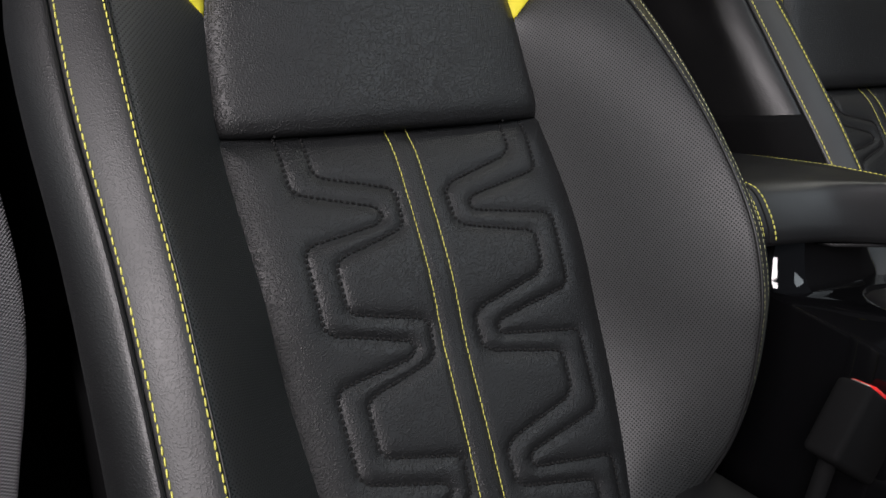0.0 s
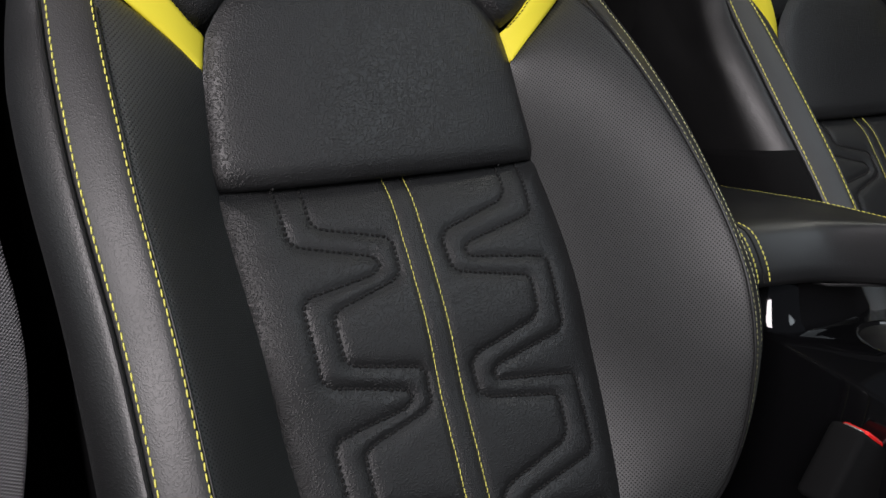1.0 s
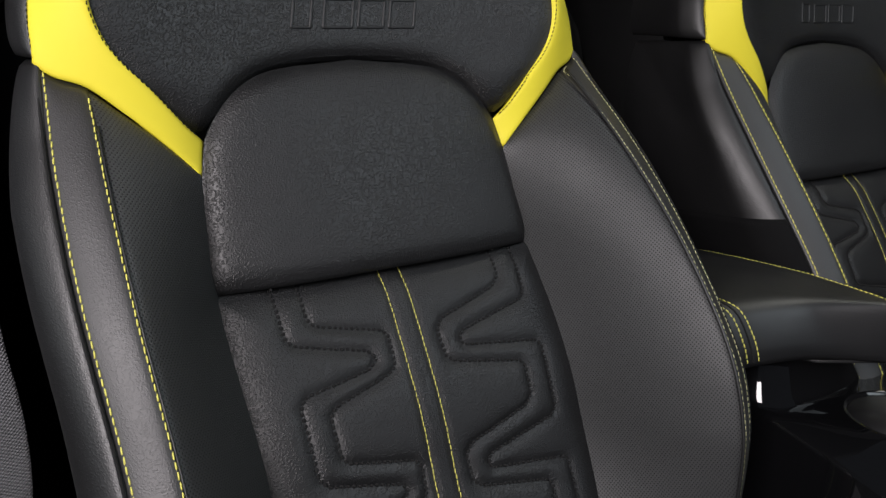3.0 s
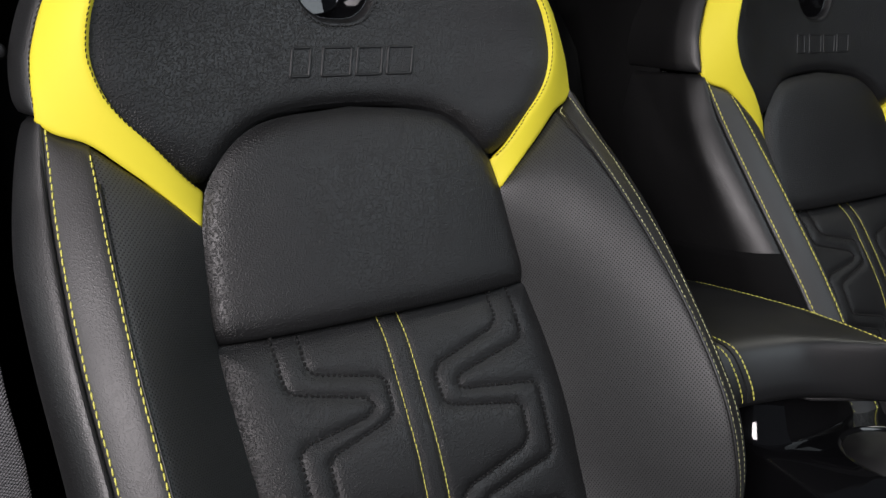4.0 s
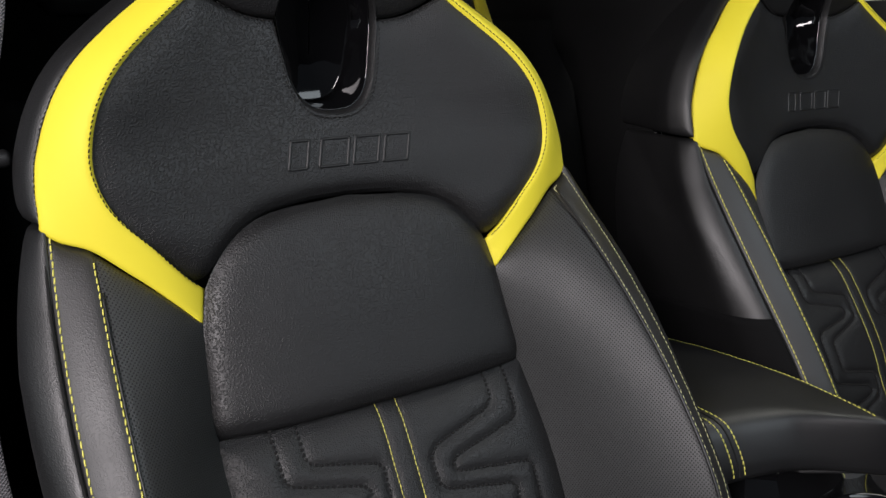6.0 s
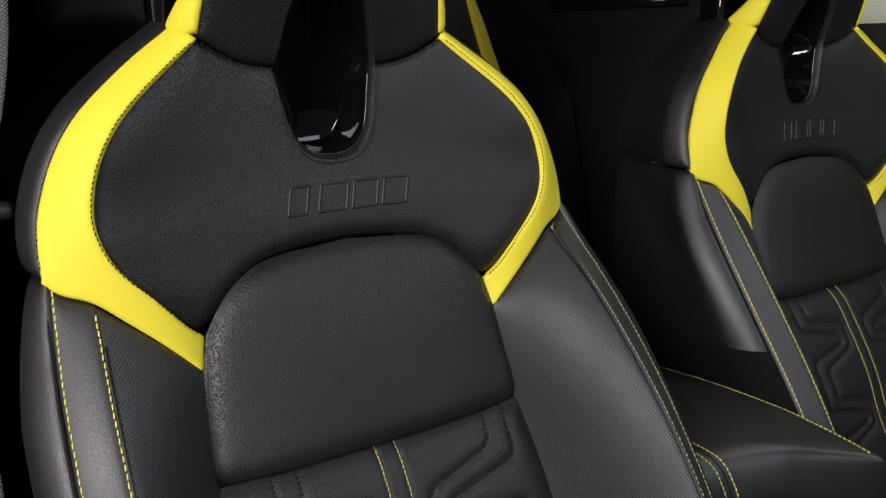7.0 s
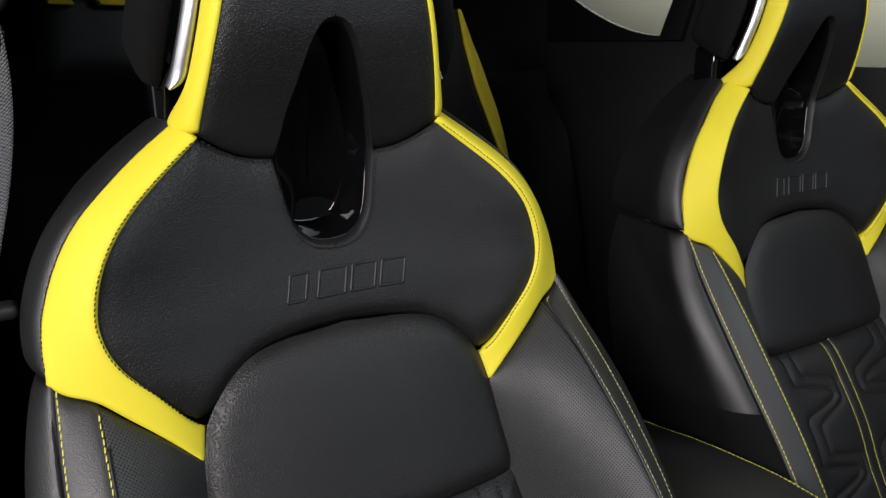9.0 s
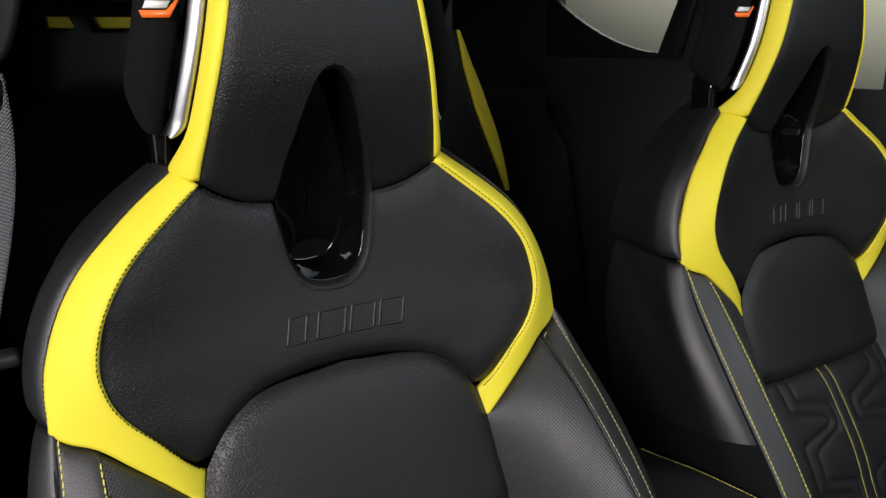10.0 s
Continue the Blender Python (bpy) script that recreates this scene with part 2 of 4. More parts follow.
def sheet(P, out, recess=0.0025, roll=0.005, sides="lrbt", skirt=0.012, extra=None, origin=(0, 0, 0), planar=False):
    """A padded panel over the grid P[row, column]: borders named in sides roll down into the seam and turn in by a skirt.
    out: a direction that the panel faces. extra: height over the panel at each vertex. Returns a bmesh with metre UVs."""
    P = np.array(P, float)
    n = normals_of(P)
    if np.sum(n * np.array(out)) < 0:
        n = -n
        turned = True
    else:
        turned = False
    au, av = arc(P, 1), arc(P, 0)
    d = np.full(P.shape[:2], 9.0)
    if "l" in sides: d = np.minimum(d, au)
    if "r" in sides: d = np.minimum(d, au[:, -1:] - au)
    if "b" in sides: d = np.minimum(d, av)
    if "t" in sides: d = np.minimum(d, av[-1:, :] - av)
    off = -recess * np.exp(-((d / roll) ** 1.4))
    if extra is not None:
        off = off + extra
    Q = P + n * off[..., None] - np.array(origin)
    bm = bmesh.new()
    uvl = bm.loops.layers.uv.new("UVMap")
    mid = au.shape[1] // 2
    if planar == 2:
        flat = P.reshape(-1, 3)
        side, along = np.linalg.svd((flat - flat.mean(0))[::7], full_matrices=False)[2][[1, 0]]
        U, V = P @ side, P @ along
    elif planar:
        U, V = P[..., 0], P[..., 2] * 1.06
    else:
        U, V = au - au[:, mid:mid + 1], av
    rows, cols = Q.shape[:2]
    verts = [[bm.verts.new(Q[i, j]) for j in range(cols)] for i in range(rows)]

    def quad(vs, uvs):
        if len(set(vs)) < 3:
            return
        try:
            fc = bm.faces.new(vs[::-1] if turned else vs)
        except ValueError:
            return
        for lp, uvv in zip(fc.loops, uvs[::-1] if turned else uvs):
            lp[uvl].uv = uvv

    for i in range(rows - 1):
        for j in range(cols - 1):
            quad([verts[i][j], verts[i][j + 1], verts[i + 1][j + 1], verts[i + 1][j]],
                 [(U[a, b], V[a, b]) for a, b in ((i, j), (i, j + 1), (i + 1, j + 1), (i + 1, j))])
    if skirt:
        ring = []
        if "b" in sides: ring.append([(0, j) for j in range(cols)])
        if "r" in sides: ring.append([(i, cols - 1) for i in range(rows)])
        if "t" in sides: ring.append([(rows - 1, j) for j in range(cols - 1, -1, -1)])
        if "l" in sides: ring.append([(i, 0) for i in range(rows - 1, -1, -1)])
        for edge in ring:
            low = [bm.verts.new(Q[a] - n[a] * skirt) for a in edge]
            for k in range(len(edge) - 1):
                a, b = edge[k], edge[k + 1]
                quad([verts[b[0]][b[1]], verts[a[0]][a[1]], low[k], low[k + 1]],
                     [(U[b], V[b]), (U[a], V[a]), (U[a], V[a]), (U[b], V[b])])
    bmesh.ops.remove_doubles(bm, verts=bm.verts, dist=1e-5)
    return bm


def tube(bm, pts, radius, sides=8, closed=False, uv=False):
    """A round bead along points, joined into bm."""
    pts = [Vector(p) for p in pts]
    rings = []
    up = Vector((0.13, -0.9, 0.4))
    for i, p in enumerate(pts):
        a = pts[i - 1] if i or closed else p
        b = pts[(i + 1) % len(pts)] if i < len(pts) - 1 or closed else p
        t = (b - a).normalized()
        e1 = t.cross(up).normalized()
        e2 = t.cross(e1)
        rings.append([bm.verts.new(p + radius * (math.cos(k * math.tau / sides) * e1 + math.sin(k * math.tau / sides) * e2)) for k in range(sides)])
    n = len(rings)
    for i in range(n if closed else n - 1):
        r0, r1 = rings[i], rings[(i + 1) % n]
        for k in range(sides):
            bm.faces.new((r0[k], r0[(k + 1) % sides], r1[(k + 1) % sides], r1[k]))
    if not closed:
        bm.faces.new(rings[0][::-1])
        bm.faces.new(rings[-1])
    return bm


def resample(pts, step):
    P = np.array(pts, float)
    s = np.r_[0, np.cumsum(np.linalg.norm(np.diff(P, axis=0), axis=1))]
    k = max(2, int(s[-1] / step) + 1)
    t = np.linspace(0, s[-1], k)
    return np.stack([np.interp(t, s, P[:, i]) for i in range(P.shape[1])], 1)


def smooth_loop(pts, n=120, rounds=2):
    """A closed outline with its corners cut round."""
    P = np.array(pts, float)
    for _ in range(rounds):
        Q = np.roll(P, -1, 0)
        P = np.stack([0.75 * P + 0.25 * Q, 0.25 * P + 0.75 * Q], 1).reshape(-1, P.shape[1])
    P = np.vstack([P, P[:1]])
    s = np.r_[0, np.cumsum(np.linalg.norm(np.diff(P, axis=0), axis=1))]
    t = np.linspace(0, s[-1], n + 1)[:-1]
    return np.stack([np.interp(t, s, P[:, i]) for i in range(P.shape[1])], 1)


def drape(pts, ob, out, lift=0.0):
    """Points laid onto a mesh's surface along a direction, where they meet it."""
    me = ob.data
    tree = BVHTree.FromPolygons([v.co for v in me.vertices], [p.vertices for p in me.polygons])
    d = Vector(out).normalized()
    laid = []
    for p in pts:
        hit = tree.ray_cast(Vector(p) + d * 0.04, -d, 0.09)[0]
        laid.append(Vector(p) if hit is None else hit + d * lift)
    return np.array(laid)


def stitches(bm, pts, length=0.0034, gap=0.0012, width=0.0010, lift=0.0004, out=(0, -1, 0), rng=None):
    """A row of short raised thread stitches along points, each a small rounded lozenge, slightly uneven."""
    step = length + gap
    P = resample(pts, step)
    o = Vector(out)
    for a, b in zip(P[:-1], P[1:]):
        a, b = Vector(a), Vector(b)
        t = (b - a).normalized()
        side = t.cross(o).normalized()
        nrm = side.cross(t).normalized()
        if nrm.dot(o) < 0:
            nrm = -nrm
        j = (rng.uniform(-1, 1) if rng else 0) * 0.00018
        c = (a + b) / 2 + nrm * lift + side * j
        skew = side * ((rng.uniform(0.6, 1.4) if rng else 1) * 0.00022)
        L = length / 2
        sect = []
        for f, w in ((-1, 0.45), (-0.6, 1.0), (0.6, 1.0), (1, 0.45)):
            base = c + t * (L * f) + skew * f
            dip = nrm * (-lift * 1.2 if abs(f) == 1 else 0)
            sect.append([bm.verts.new(base + dip + side * (sx * width / 2 * w) + nrm * (sz * width / 2 * w)) for sx, sz in ((-1, -0.4), (-0.5, 0.8), (0.5, 0.8), (1, -0.4))])
        for r0, r1 in zip(sect[:-1], sect[1:]):
            for k in range(4):
                bm.faces.new((r0[k], r0[(k + 1) % 4], r1[(k + 1) % 4], r1[k]))
        bm.faces.new(sect[0][::-1])
        bm.faces.new(sect[-1])
    return bm


def rounded_box(bm, lo, hi, r=0.01, seg=3):
    """A box with rounded edges, joined into bm."""
    tmp = bmesh.new()
    bmesh.ops.create_cube(tmp, size=1)
    for v in tmp.verts:
        for k in range(3):
            v.co[k] = lo[k] + (v.co[k] + 0.5) * (hi[k] - lo[k])
    if r:
        bmesh.ops.bevel(tmp, geom=tmp.edges[:], offset=r, segments=seg, profile=0.5, affect="EDGES")
    me = bpy.data.meshes.new("tmp")
    tmp.to_mesh(me)
    tmp.free()
    bm.from_mesh(me)
    bpy.data.meshes.remove(me)
    return bm


def bevel_prism(bm, outline, y0, y1, axis="y", r=0.003):
    """A prism over a 2D outline between two levels of an axis, with softened rims."""
    tmp = bmesh.new()
    pos = {"y": lambda a, b, c: (a, c, b), "x": lambda a, b, c: (c, a, b), "z": lambda a, b, c: (a, b, c)}[axis]
    lo = [tmp.verts.new(pos(a, b, y0)) for a, b in outline]
    hi = [tmp.verts.new(pos(a, b, y1)) for a, b in outline]
    n = len(outline)
    f0, f1 = tmp.faces.new(lo), tmp.faces.new(hi[::-1])
    for k in range(n):
        tmp.faces.new((lo[k], hi[k], hi[(k + 1) % n], lo[(k + 1) % n]))
    bmesh.ops.recalc_face_normals(tmp, faces=tmp.faces)
    if r:
        bmesh.ops.bevel(tmp, geom=list({e for f in (f0, f1) if f.is_valid for e in f.edges}), offset=r, segments=2, profile=0.5, affect="EDGES")
    me = bpy.data.meshes.new("tmp")
    tmp.to_mesh(me)
    tmp.free()
    bm.from_mesh(me)
    bpy.data.meshes.remove(me)
    return bm


# ---- the shape of a front seat: curves (z: x, y) of its seams, the occupant faces -y ----
INSERT = curve([(0.46, 0.122, -0.245), (0.50, 0.125, -0.225), (0.60, 0.133, -0.172), (0.69, 0.1417, -0.122), (0.72, 0.1451, -0.1045), (0.75, 0.1468, -0.0885), (0.78, 0.1475, -0.076), (0.81, 0.1495, -0.060),
                (0.84, 0.1522, -0.041), (0.87, 0.1540, -0.021), (0.90, 0.1553, -0.003), (0.93, 0.1530, 0.009), (0.96, 0.1502, 0.0213), (0.99, 0.1466, 0.0318), (1.02, 0.1390, 0.0440)], 0.012)
FULLER = curve([(0.46, 0.0), (0.58, 0.002), (0.64, 0.009), (0.71, 0.0125), (0.78, 0.0130), (0.83, 0.0105), (0.87, 0.006), (0.91, 0.001), (1.02, 0.0)], 0.012)
CREST = curve([(0.46, 0.195, -0.130), (0.55, 0.208, -0.165), (0.60, 0.2120, -0.185), (0.64, 0.2145, -0.200), (0.68, 0.2150, -0.2085), (0.72, 0.2155, -0.2125), (0.76, 0.2165, -0.2120), (0.79, 0.2180, -0.2060), (0.82, 0.2190, -0.1965),
               (0.85, 0.2205, -0.180), (0.88, 0.2216, -0.158), (0.91, 0.2224, -0.133), (0.94, 0.2230, -0.105), (0.97, 0.2226, -0.0745),
               (1.00, 0.2218, -0.042), (1.03, 0.2202, -0.007), (1.06, 0.2185, 0.0320), (1.09, 0.217, 0.071)], 0.010)
OUTER = curve([(0.46, 0.220, -0.120), (0.55, 0.232, -0.155), (0.60, 0.2360, -0.175), (0.64, 0.2380, -0.190), (0.68, 0.2395, -0.1985), (0.72, 0.2405, -0.2025), (0.76, 0.2415, -0.2020), (0.79, 0.2425, -0.1960), (0.82, 0.2432, -0.1860),
               (0.84, 0.2440, -0.1735), (0.87, 0.2446, -0.152), (0.90, 0.2460, -0.1273), (0.93, 0.2478, -0.1013), (0.96, 0.2485, -0.0735),
               (0.99, 0.2488, -0.0425), (1.02, 0.2484, -0.009), (1.05, 0.2462, 0.026), (1.08, 0.2450, 0.057), (1.10, 0.2445, 0.077)], 0.010)
CREST_LEFT = curve([(0.46, 0.2010, -0.320), (0.60, 0.2040, -0.2600), (0.68, 0.2059, -0.2140), (0.76, 0.2078, -0.1678), (0.84, 0.2103, -0.1206), (0.88, 0.2130, -0.0955), (0.92, 0.2156, -0.0683), (0.96, 0.2167, -0.0395),
                    (1.00, 0.2169, -0.0087), (1.04, 0.2160, 0.0233), (1.09, 0.2150, 0.0620)], 0.012)
OUTER_LEFT = curve([(0.46, 0.2330, -0.315), (0.60, 0.2353, -0.2553), (0.68, 0.2367, -0.2074), (0.76, 0.2380, -0.1594), (0.84, 0.2407, -0.1102), (0.88, 0.2440, -0.0841), (0.92, 0.2475, -0.0572), (0.96, 0.2491, -0.0290),
                    (1.00, 0.2490, 0.0004), (1.04, 0.2468, 0.0302), (1.08, 0.2440, 0.0590), (1.10, 0.2435, 0.0740)], 0.012)
ARCH = curve([(1.02, 0.1390), (1.035, 0.1290), (1.0495, 0.1170), (1.0605, 0.1030), (1.0695, 0.0850), (1.0755, 0.0580), (1.0786, 0.0280), (1.0795, 0.0)])
BAND_IN = curve([(1.018, 0.139, 0.048), (1.0283, 0.15, 0.043), (1.0471, 0.165, 0.0395), (1.0649, 0.18, 0.038), (1.0753, 0.19, 0.0385), (1.0891, 0.2, 0.0392), (1.105, 0.2068, 0.0405), (1.125, 0.2104, 0.044), (1.145, 0.2078, 0.0465), (1.165, 0.2012, 0.0485), (1.185, 0.19, 0.0538), (1.205, 0.1731, 0.062), (1.225, 0.1501, 0.0718), (1.245, 0.1252, 0.0803), (1.254, 0.113, 0.0835)], 0.005)
BAND_OUT = curve([(1.08, 0.249, 0.06), (1.1, 0.249, 0.0655), (1.12, 0.2471, 0.0705), (1.14, 0.2415, 0.0755), (1.16, 0.2338, 0.0795), (1.18, 0.2232, 0.0825), (1.2, 0.2082, 0.0865), (1.22, 0.1868, 0.0955), (1.24, 0.1618, 0.1045), (1.26, 0.1335, 0.1138), (1.266, 0.125, 0.116)], 0.005)
BAND_LOW = curve([(0.1455, 0.994, 0.037), (0.165, 1.0144, 0.035), (0.18, 1.0286, 0.036), (0.2, 1.0461, 0.0405), (0.22, 1.063, 0.045), (0.242, 1.07, 0.0575), (0.25, 1.08, 0.06)], 0.006)
SPINE = curve([(1.00, 0.038), (1.02, 0.046), (1.05, 0.056), (1.075, 0.0635), (1.105, 0.0705), (1.147, 0.0830), (1.20, 0.0930), (1.229, 0.0955), (1.27, 0.0950)], 0.015)
SLOT = curve([(1.147, 0.0), (1.148, 0.012), (1.152, 0.0225), (1.16, 0.0315), (1.175, 0.039), (1.2, 0.044), (1.229, 0.0475), (1.25, 0.0435), (1.27, 0.0395), (1.29, 0.0330), (1.31, 0.0270), (1.328, 0.0205), (1.340, 0.0140), (1.346, 0.0075), (1.348, 0.0)])
HEAD = curve([(1.2, 0.118, 0.096), (1.229, 0.1155, 0.09), (1.254, 0.1125, 0.084), (1.26, 0.1118, 0.082), (1.28, 0.108, 0.0749), (1.3, 0.1039, 0.0687), (1.32, 0.0996, 0.0637), (1.34, 0.0951, 0.0592), (1.36, 0.0907, 0.0568), (1.38, 0.0861, 0.0562), (1.4, 0.0822, 0.0563), (1.42, 0.077, 0.0575), (1.46, 0.062, 0.063), (1.5, 0.044, 0.072)], 0.008)
BASE = np.array((0.0, 0.05, 0.28))
MIRROR = np.array((-1.0, 1.0, 1.0))


def shoulder_y(x, z):
    v = BAND_IN(np.clip(z, 1.018, 1.254))
    xin, yin = v[..., 0], v[..., 1]
    y0 = SPINE(np.clip(z, 1.0, 1.27))[..., 0]
    return y0 + (yin - y0) * np.clip(np.abs(x) / xin, 0, 1) ** 2


def hollow(z):
    """How far the headrest's middle lies behind its edges."""
    g = np.clip((np.asarray(z) - 1.229) / 0.115, 0, 1)
    return 0.0125 * (1 - g * g * (3 - 2 * g)) - 0.003


def both(P):
    """The same grid on the other side of the seat."""
    return P * MIRROR


def lane(c0, c1, z, u, bulge):
    """A grid between two seam curves: bulge(u) gives the way of the depth from the first to the second."""
    a, b = c0(z), c1(z)
    x = a[:, :1] + (b[:, :1] - a[:, :1]) * u
    y = a[:, 1:2] + (b[:, 1:2] - a[:, 1:2]) * bulge(u)
    return np.stack([x, y, np.repeat(np.asarray(z)[:, None], u.shape[-1], 1)], 2)


def quilt_lines():
    """The two zigzag pairs of quilting seams on the insert, one period 0.1 m high."""
    left_o = [(-0.036, 0.0), (-0.044, -0.006), (-0.102, -0.014), (-0.108, -0.020), (-0.106, -0.070), (-0.100, -0.076), (-0.040, -0.090)]
    left_i = [(-0.025, 0.019), (-0.020, 0.014), (-0.021, -0.007), (-0.027, -0.012), (-0.080, -0.025), (-0.086, -0.030), (-0.085, -0.060), (-0.079, -0.065)]
    right_o = [(0.051, 0.006), (0.045, 0.001), (0.048, -0.005), (0.123, -0.015), (0.127, -0.020), (0.124, -0.070), (0.119, -0.076)]
    right_i = [(0.034, 0.018), (0.026, 0.011), (0.027, -0.010), (0.034, -0.015), (0.099, -0.027), (0.103, -0.032), (0.101, -0.055), (0.093, -0.062)]
    lines = []
    for base, drift, pitch in ((left_o, 0.001, 0.0965), (left_i, 0.0005, 0.0955), (right_o, -0.0028, 0.0955), (right_i, -0.0028, 0.0955)):
        pts = [(x + drift * k, 0.839 - pitch * k + z) for k in range(-1, 5) for x, z in base]
        lines.append([p for p in resample(pts, 0.0015) if 0.47 < p[1] < 0.9015])
    return [np.array(l) for l in lines]


def distance_to(lines, X, Z):
    d = np.full(X.shape, 1.0)
    for l in lines:
        for s in range(0, len(l), 40):
            q = l[s:s + 40]
            d = np.minimum(d, np.sqrt((X[..., None] - q[:, 0]) ** 2 + (Z[..., None] - q[:, 1]) ** 2).min(-1))
    return d


def front_seat(at):
    rng = random.Random(4)
    seat = empty("front_seat", at)
    o = BASE

    head = HEAD

    def add(name, bm, mat, label="", parent=None):
        return part(name, bm, mat, parent or seat, label)

    # quilted lower insert
    z = np.linspace(0.47, 0.905, 230)
    w = INSERT(z)
    u = np.linspace(-1, 1, 170)[None, :]
    Z = np.repeat(z[:, None], 170, 1)
    X = (w[:, :1] + FULLER(z) * (u > 0)) * u
    Y = np.repeat(w[:, 1:2], 170, 1)
    lines = quilt_lines()
    d = distance_to(lines, X, Z)
    groove = (0.0034 * (1 - np.exp(-(d / 0.0042) ** 1.1)) - 0.0020) * np.clip((0.905 - Z) / 0.03, 0.15, 1)
    for xs in (-0.0105, 0.0095):
        cx = xs - 0.02 * np.clip(0.78 - Z, 0, 1)
        groove = groove - 0.0016 * np.exp(-((X - cx) / 0.0032) ** 2)
    insert = add("insert_lower", sheet(np.stack(np.broadcast_arrays(X, Y, Z), 2), (0, -1, 0), 0.0100, 0.016, "lrt", 0.02, groove, o), M_LEATHER, "quilted black leather insert with zigzag seams")
    surf = curve([(a, b) for a, b in zip(z, w[:, 1])])
    bm = bmesh.new()
    for l in lines:
        pts = drape(np.array([(x, surf(zz)[0], zz) for x, zz in l]) - o, insert, (0, -1, 0))
        stitches(bm, pts, 0.0034, 0.0014, 0.0024, 0.0009, (0, -0.9, 0.4), rng)
    tagged(add("quilting_stitch", bm, M_THREAD_B, "black quilting thread"), kind="stuff")
    for xs in (-0.0105, 0.0095):
        zz = np.linspace(0.47, 0.902, 160)
        pts = np.stack([xs - 0.02 * np.clip(0.78 - zz, 0, 1), surf(zz)[:, 0], zz], 1) - o
        pts = drape(pts, insert, (0, -1, 0))
        add("centre_stitch", stitches(bmesh.new(), pts, 0.0044, 0.0005, 0.0008, 0.0004, (0, -0.9, 0.4), rng), M_THREAD_Y, "yellow topstitching")

    # padded upper insert with an arched top
    s = 1 - (1 - np.linspace(0, 1, 110)) ** 2.2
    z = 0.905 + s * (1.0791 - 0.905)
    zc = np.clip(z, 0.9, 1.02)
    half = np.where(z < 1.02, INSERT(zc)[:, 0], ARCH(np.clip(z, 1.02, 1.0795))[:, 0])
    n = 110
    X = half[:, None] * u[:, :1].repeat(n, 1) * 0 + half[:, None] * np.sin(np.linspace(-1, 1, n) * math.pi / 2)[None, :]
    Z = np.repeat(z[:, None], n, 1)
    rim_y = curve([(0.90, -0.003), (0.93, 0.009), (0.96, 0.0213), (0.99, 0.0318), (1.02, 0.0415), (1.048, 0.0490), (1.066, 0.0570), (1.08, 0.0650)], 0.009)(z)
    mid_y = curve([(0.90, -0.013), (0.93, -0.002), (0.96, 0.0100), (0.99, 0.0215), (1.02, 0.0335), (1.048, 0.0455), (1.066, 0.0550), (1.08, 0.0640)], 0.009)(z)
    un = X / np.maximum(half[:, None], 1e-4)
    Y = rim_y + (mid_y - rim_y) * (1 - np.abs(un) ** 3)
    zi = np.linspace(0.90, 1.02, 80)
    za = np.linspace(1.02, 1.0795, 200)
    out = resample(np.r_[np.stack([INSERT(zi)[:, 0], zi], 1), np.stack([ARCH(za)[:, 0], za], 1)], 0.0015)
    edge = -0.0065 * np.exp(-(distance_to([out, out * np.array((-1.0, 1.0))], X, Z) / 0.0085) ** 1.4)
    add("insert_upper", sheet(np.stack(np.broadcast_arrays(X, Y, Z), 2), (0, -1, 0), 0.006, 0.008, "b", 0.02, edge, o, True), M_LEATHER, "smooth padded black leather upper insert")

    # shoulder panel round the arch and the slot
    zs = np.concatenate([1.021 + (1.0793 - 1.021) * (1 - (1 - np.linspace(0, 1, 36)) ** 2), np.linspace(1.0806, 1.146, 34), 1.1472 + (1.229 - 1.1472) * np.linspace(0, 1, 46) ** 1.7])
    inner = np.where(zs < 1.0755, ARCH(np.clip(zs + 0.004, 1.02, 1.0795))[:, 0], np.where(zs > 1.147, SLOT(np.clip(zs, 1.147, 1.348))[:, 0], 0.0))
    zo = np.where(zs > 1.12, 1.12 + (zs - 1.12) * (1.253 - 1.12) / (1.229 - 1.12), zs)
    outer = BAND_IN(zo)[:, 0]
    uu = np.linspace(0, 1, 64)[None, :]
    Z = zs[:, None] + (zo - zs)[:, None] * uu - 0.006 * np.sin(math.pi * uu) * np.clip((zs - 1.15) / 0.079, 0, 1)[:, None]
    X = inner[:, None] + (outer - inner)[:, None] * uu
    za = np.linspace(1.02, 1.0795, 120)
    arch = resample(np.stack([ARCH(za)[:, 0], za], 1), 0.001)
    gap = distance_to([arch, arch * np.array((-1.0, 1.0))], X, Z)
    under = (Z < 1.0795) & (X < ARCH(np.clip(Z, 1.02, 1.0795))[..., 0])
    Y = shoulder_y(X, Z) + np.where(under, 0.0055 + 1.2 * gap, 0.0055 * np.exp(-(gap / 0.006) ** 1.3))
    P = np.stack(np.broadcast_arrays(X, Y, Z), 2)
    bm = sheet(P, (0, -1, 0), 0.005, 0.014, "rt", 0.012, None, o, True)
    other = sheet(both(P), (0, -1, 0), 0.005, 0.014, "rt", 0.012, None, o, True)
    me = bpy.data.meshes.new("tmp")
    other.to_mesh(me)
    other.free()
    bm.from_mesh(me)
    bpy.data.meshes.remove(me)
    bmesh.ops.remove_doubles(bm, verts=bm.verts, dist=2e-5)
    add("shoulder_panel", bm, M_LEATHER, "black leather shoulder panel with an embossed emblem")

    # headrest front, cut by the slot
    zs = np.concatenate([1.229 + (1.3478 - 1.229) * (1 - (1 - np.linspace(0, 1, 50)) ** 1.8), np.linspace(1.350, 1.50, 36)])
    inner = np.where(zs < 1.348, SLOT(np.clip(zs, 1.15, 1.348))[:, 0], 0.0)
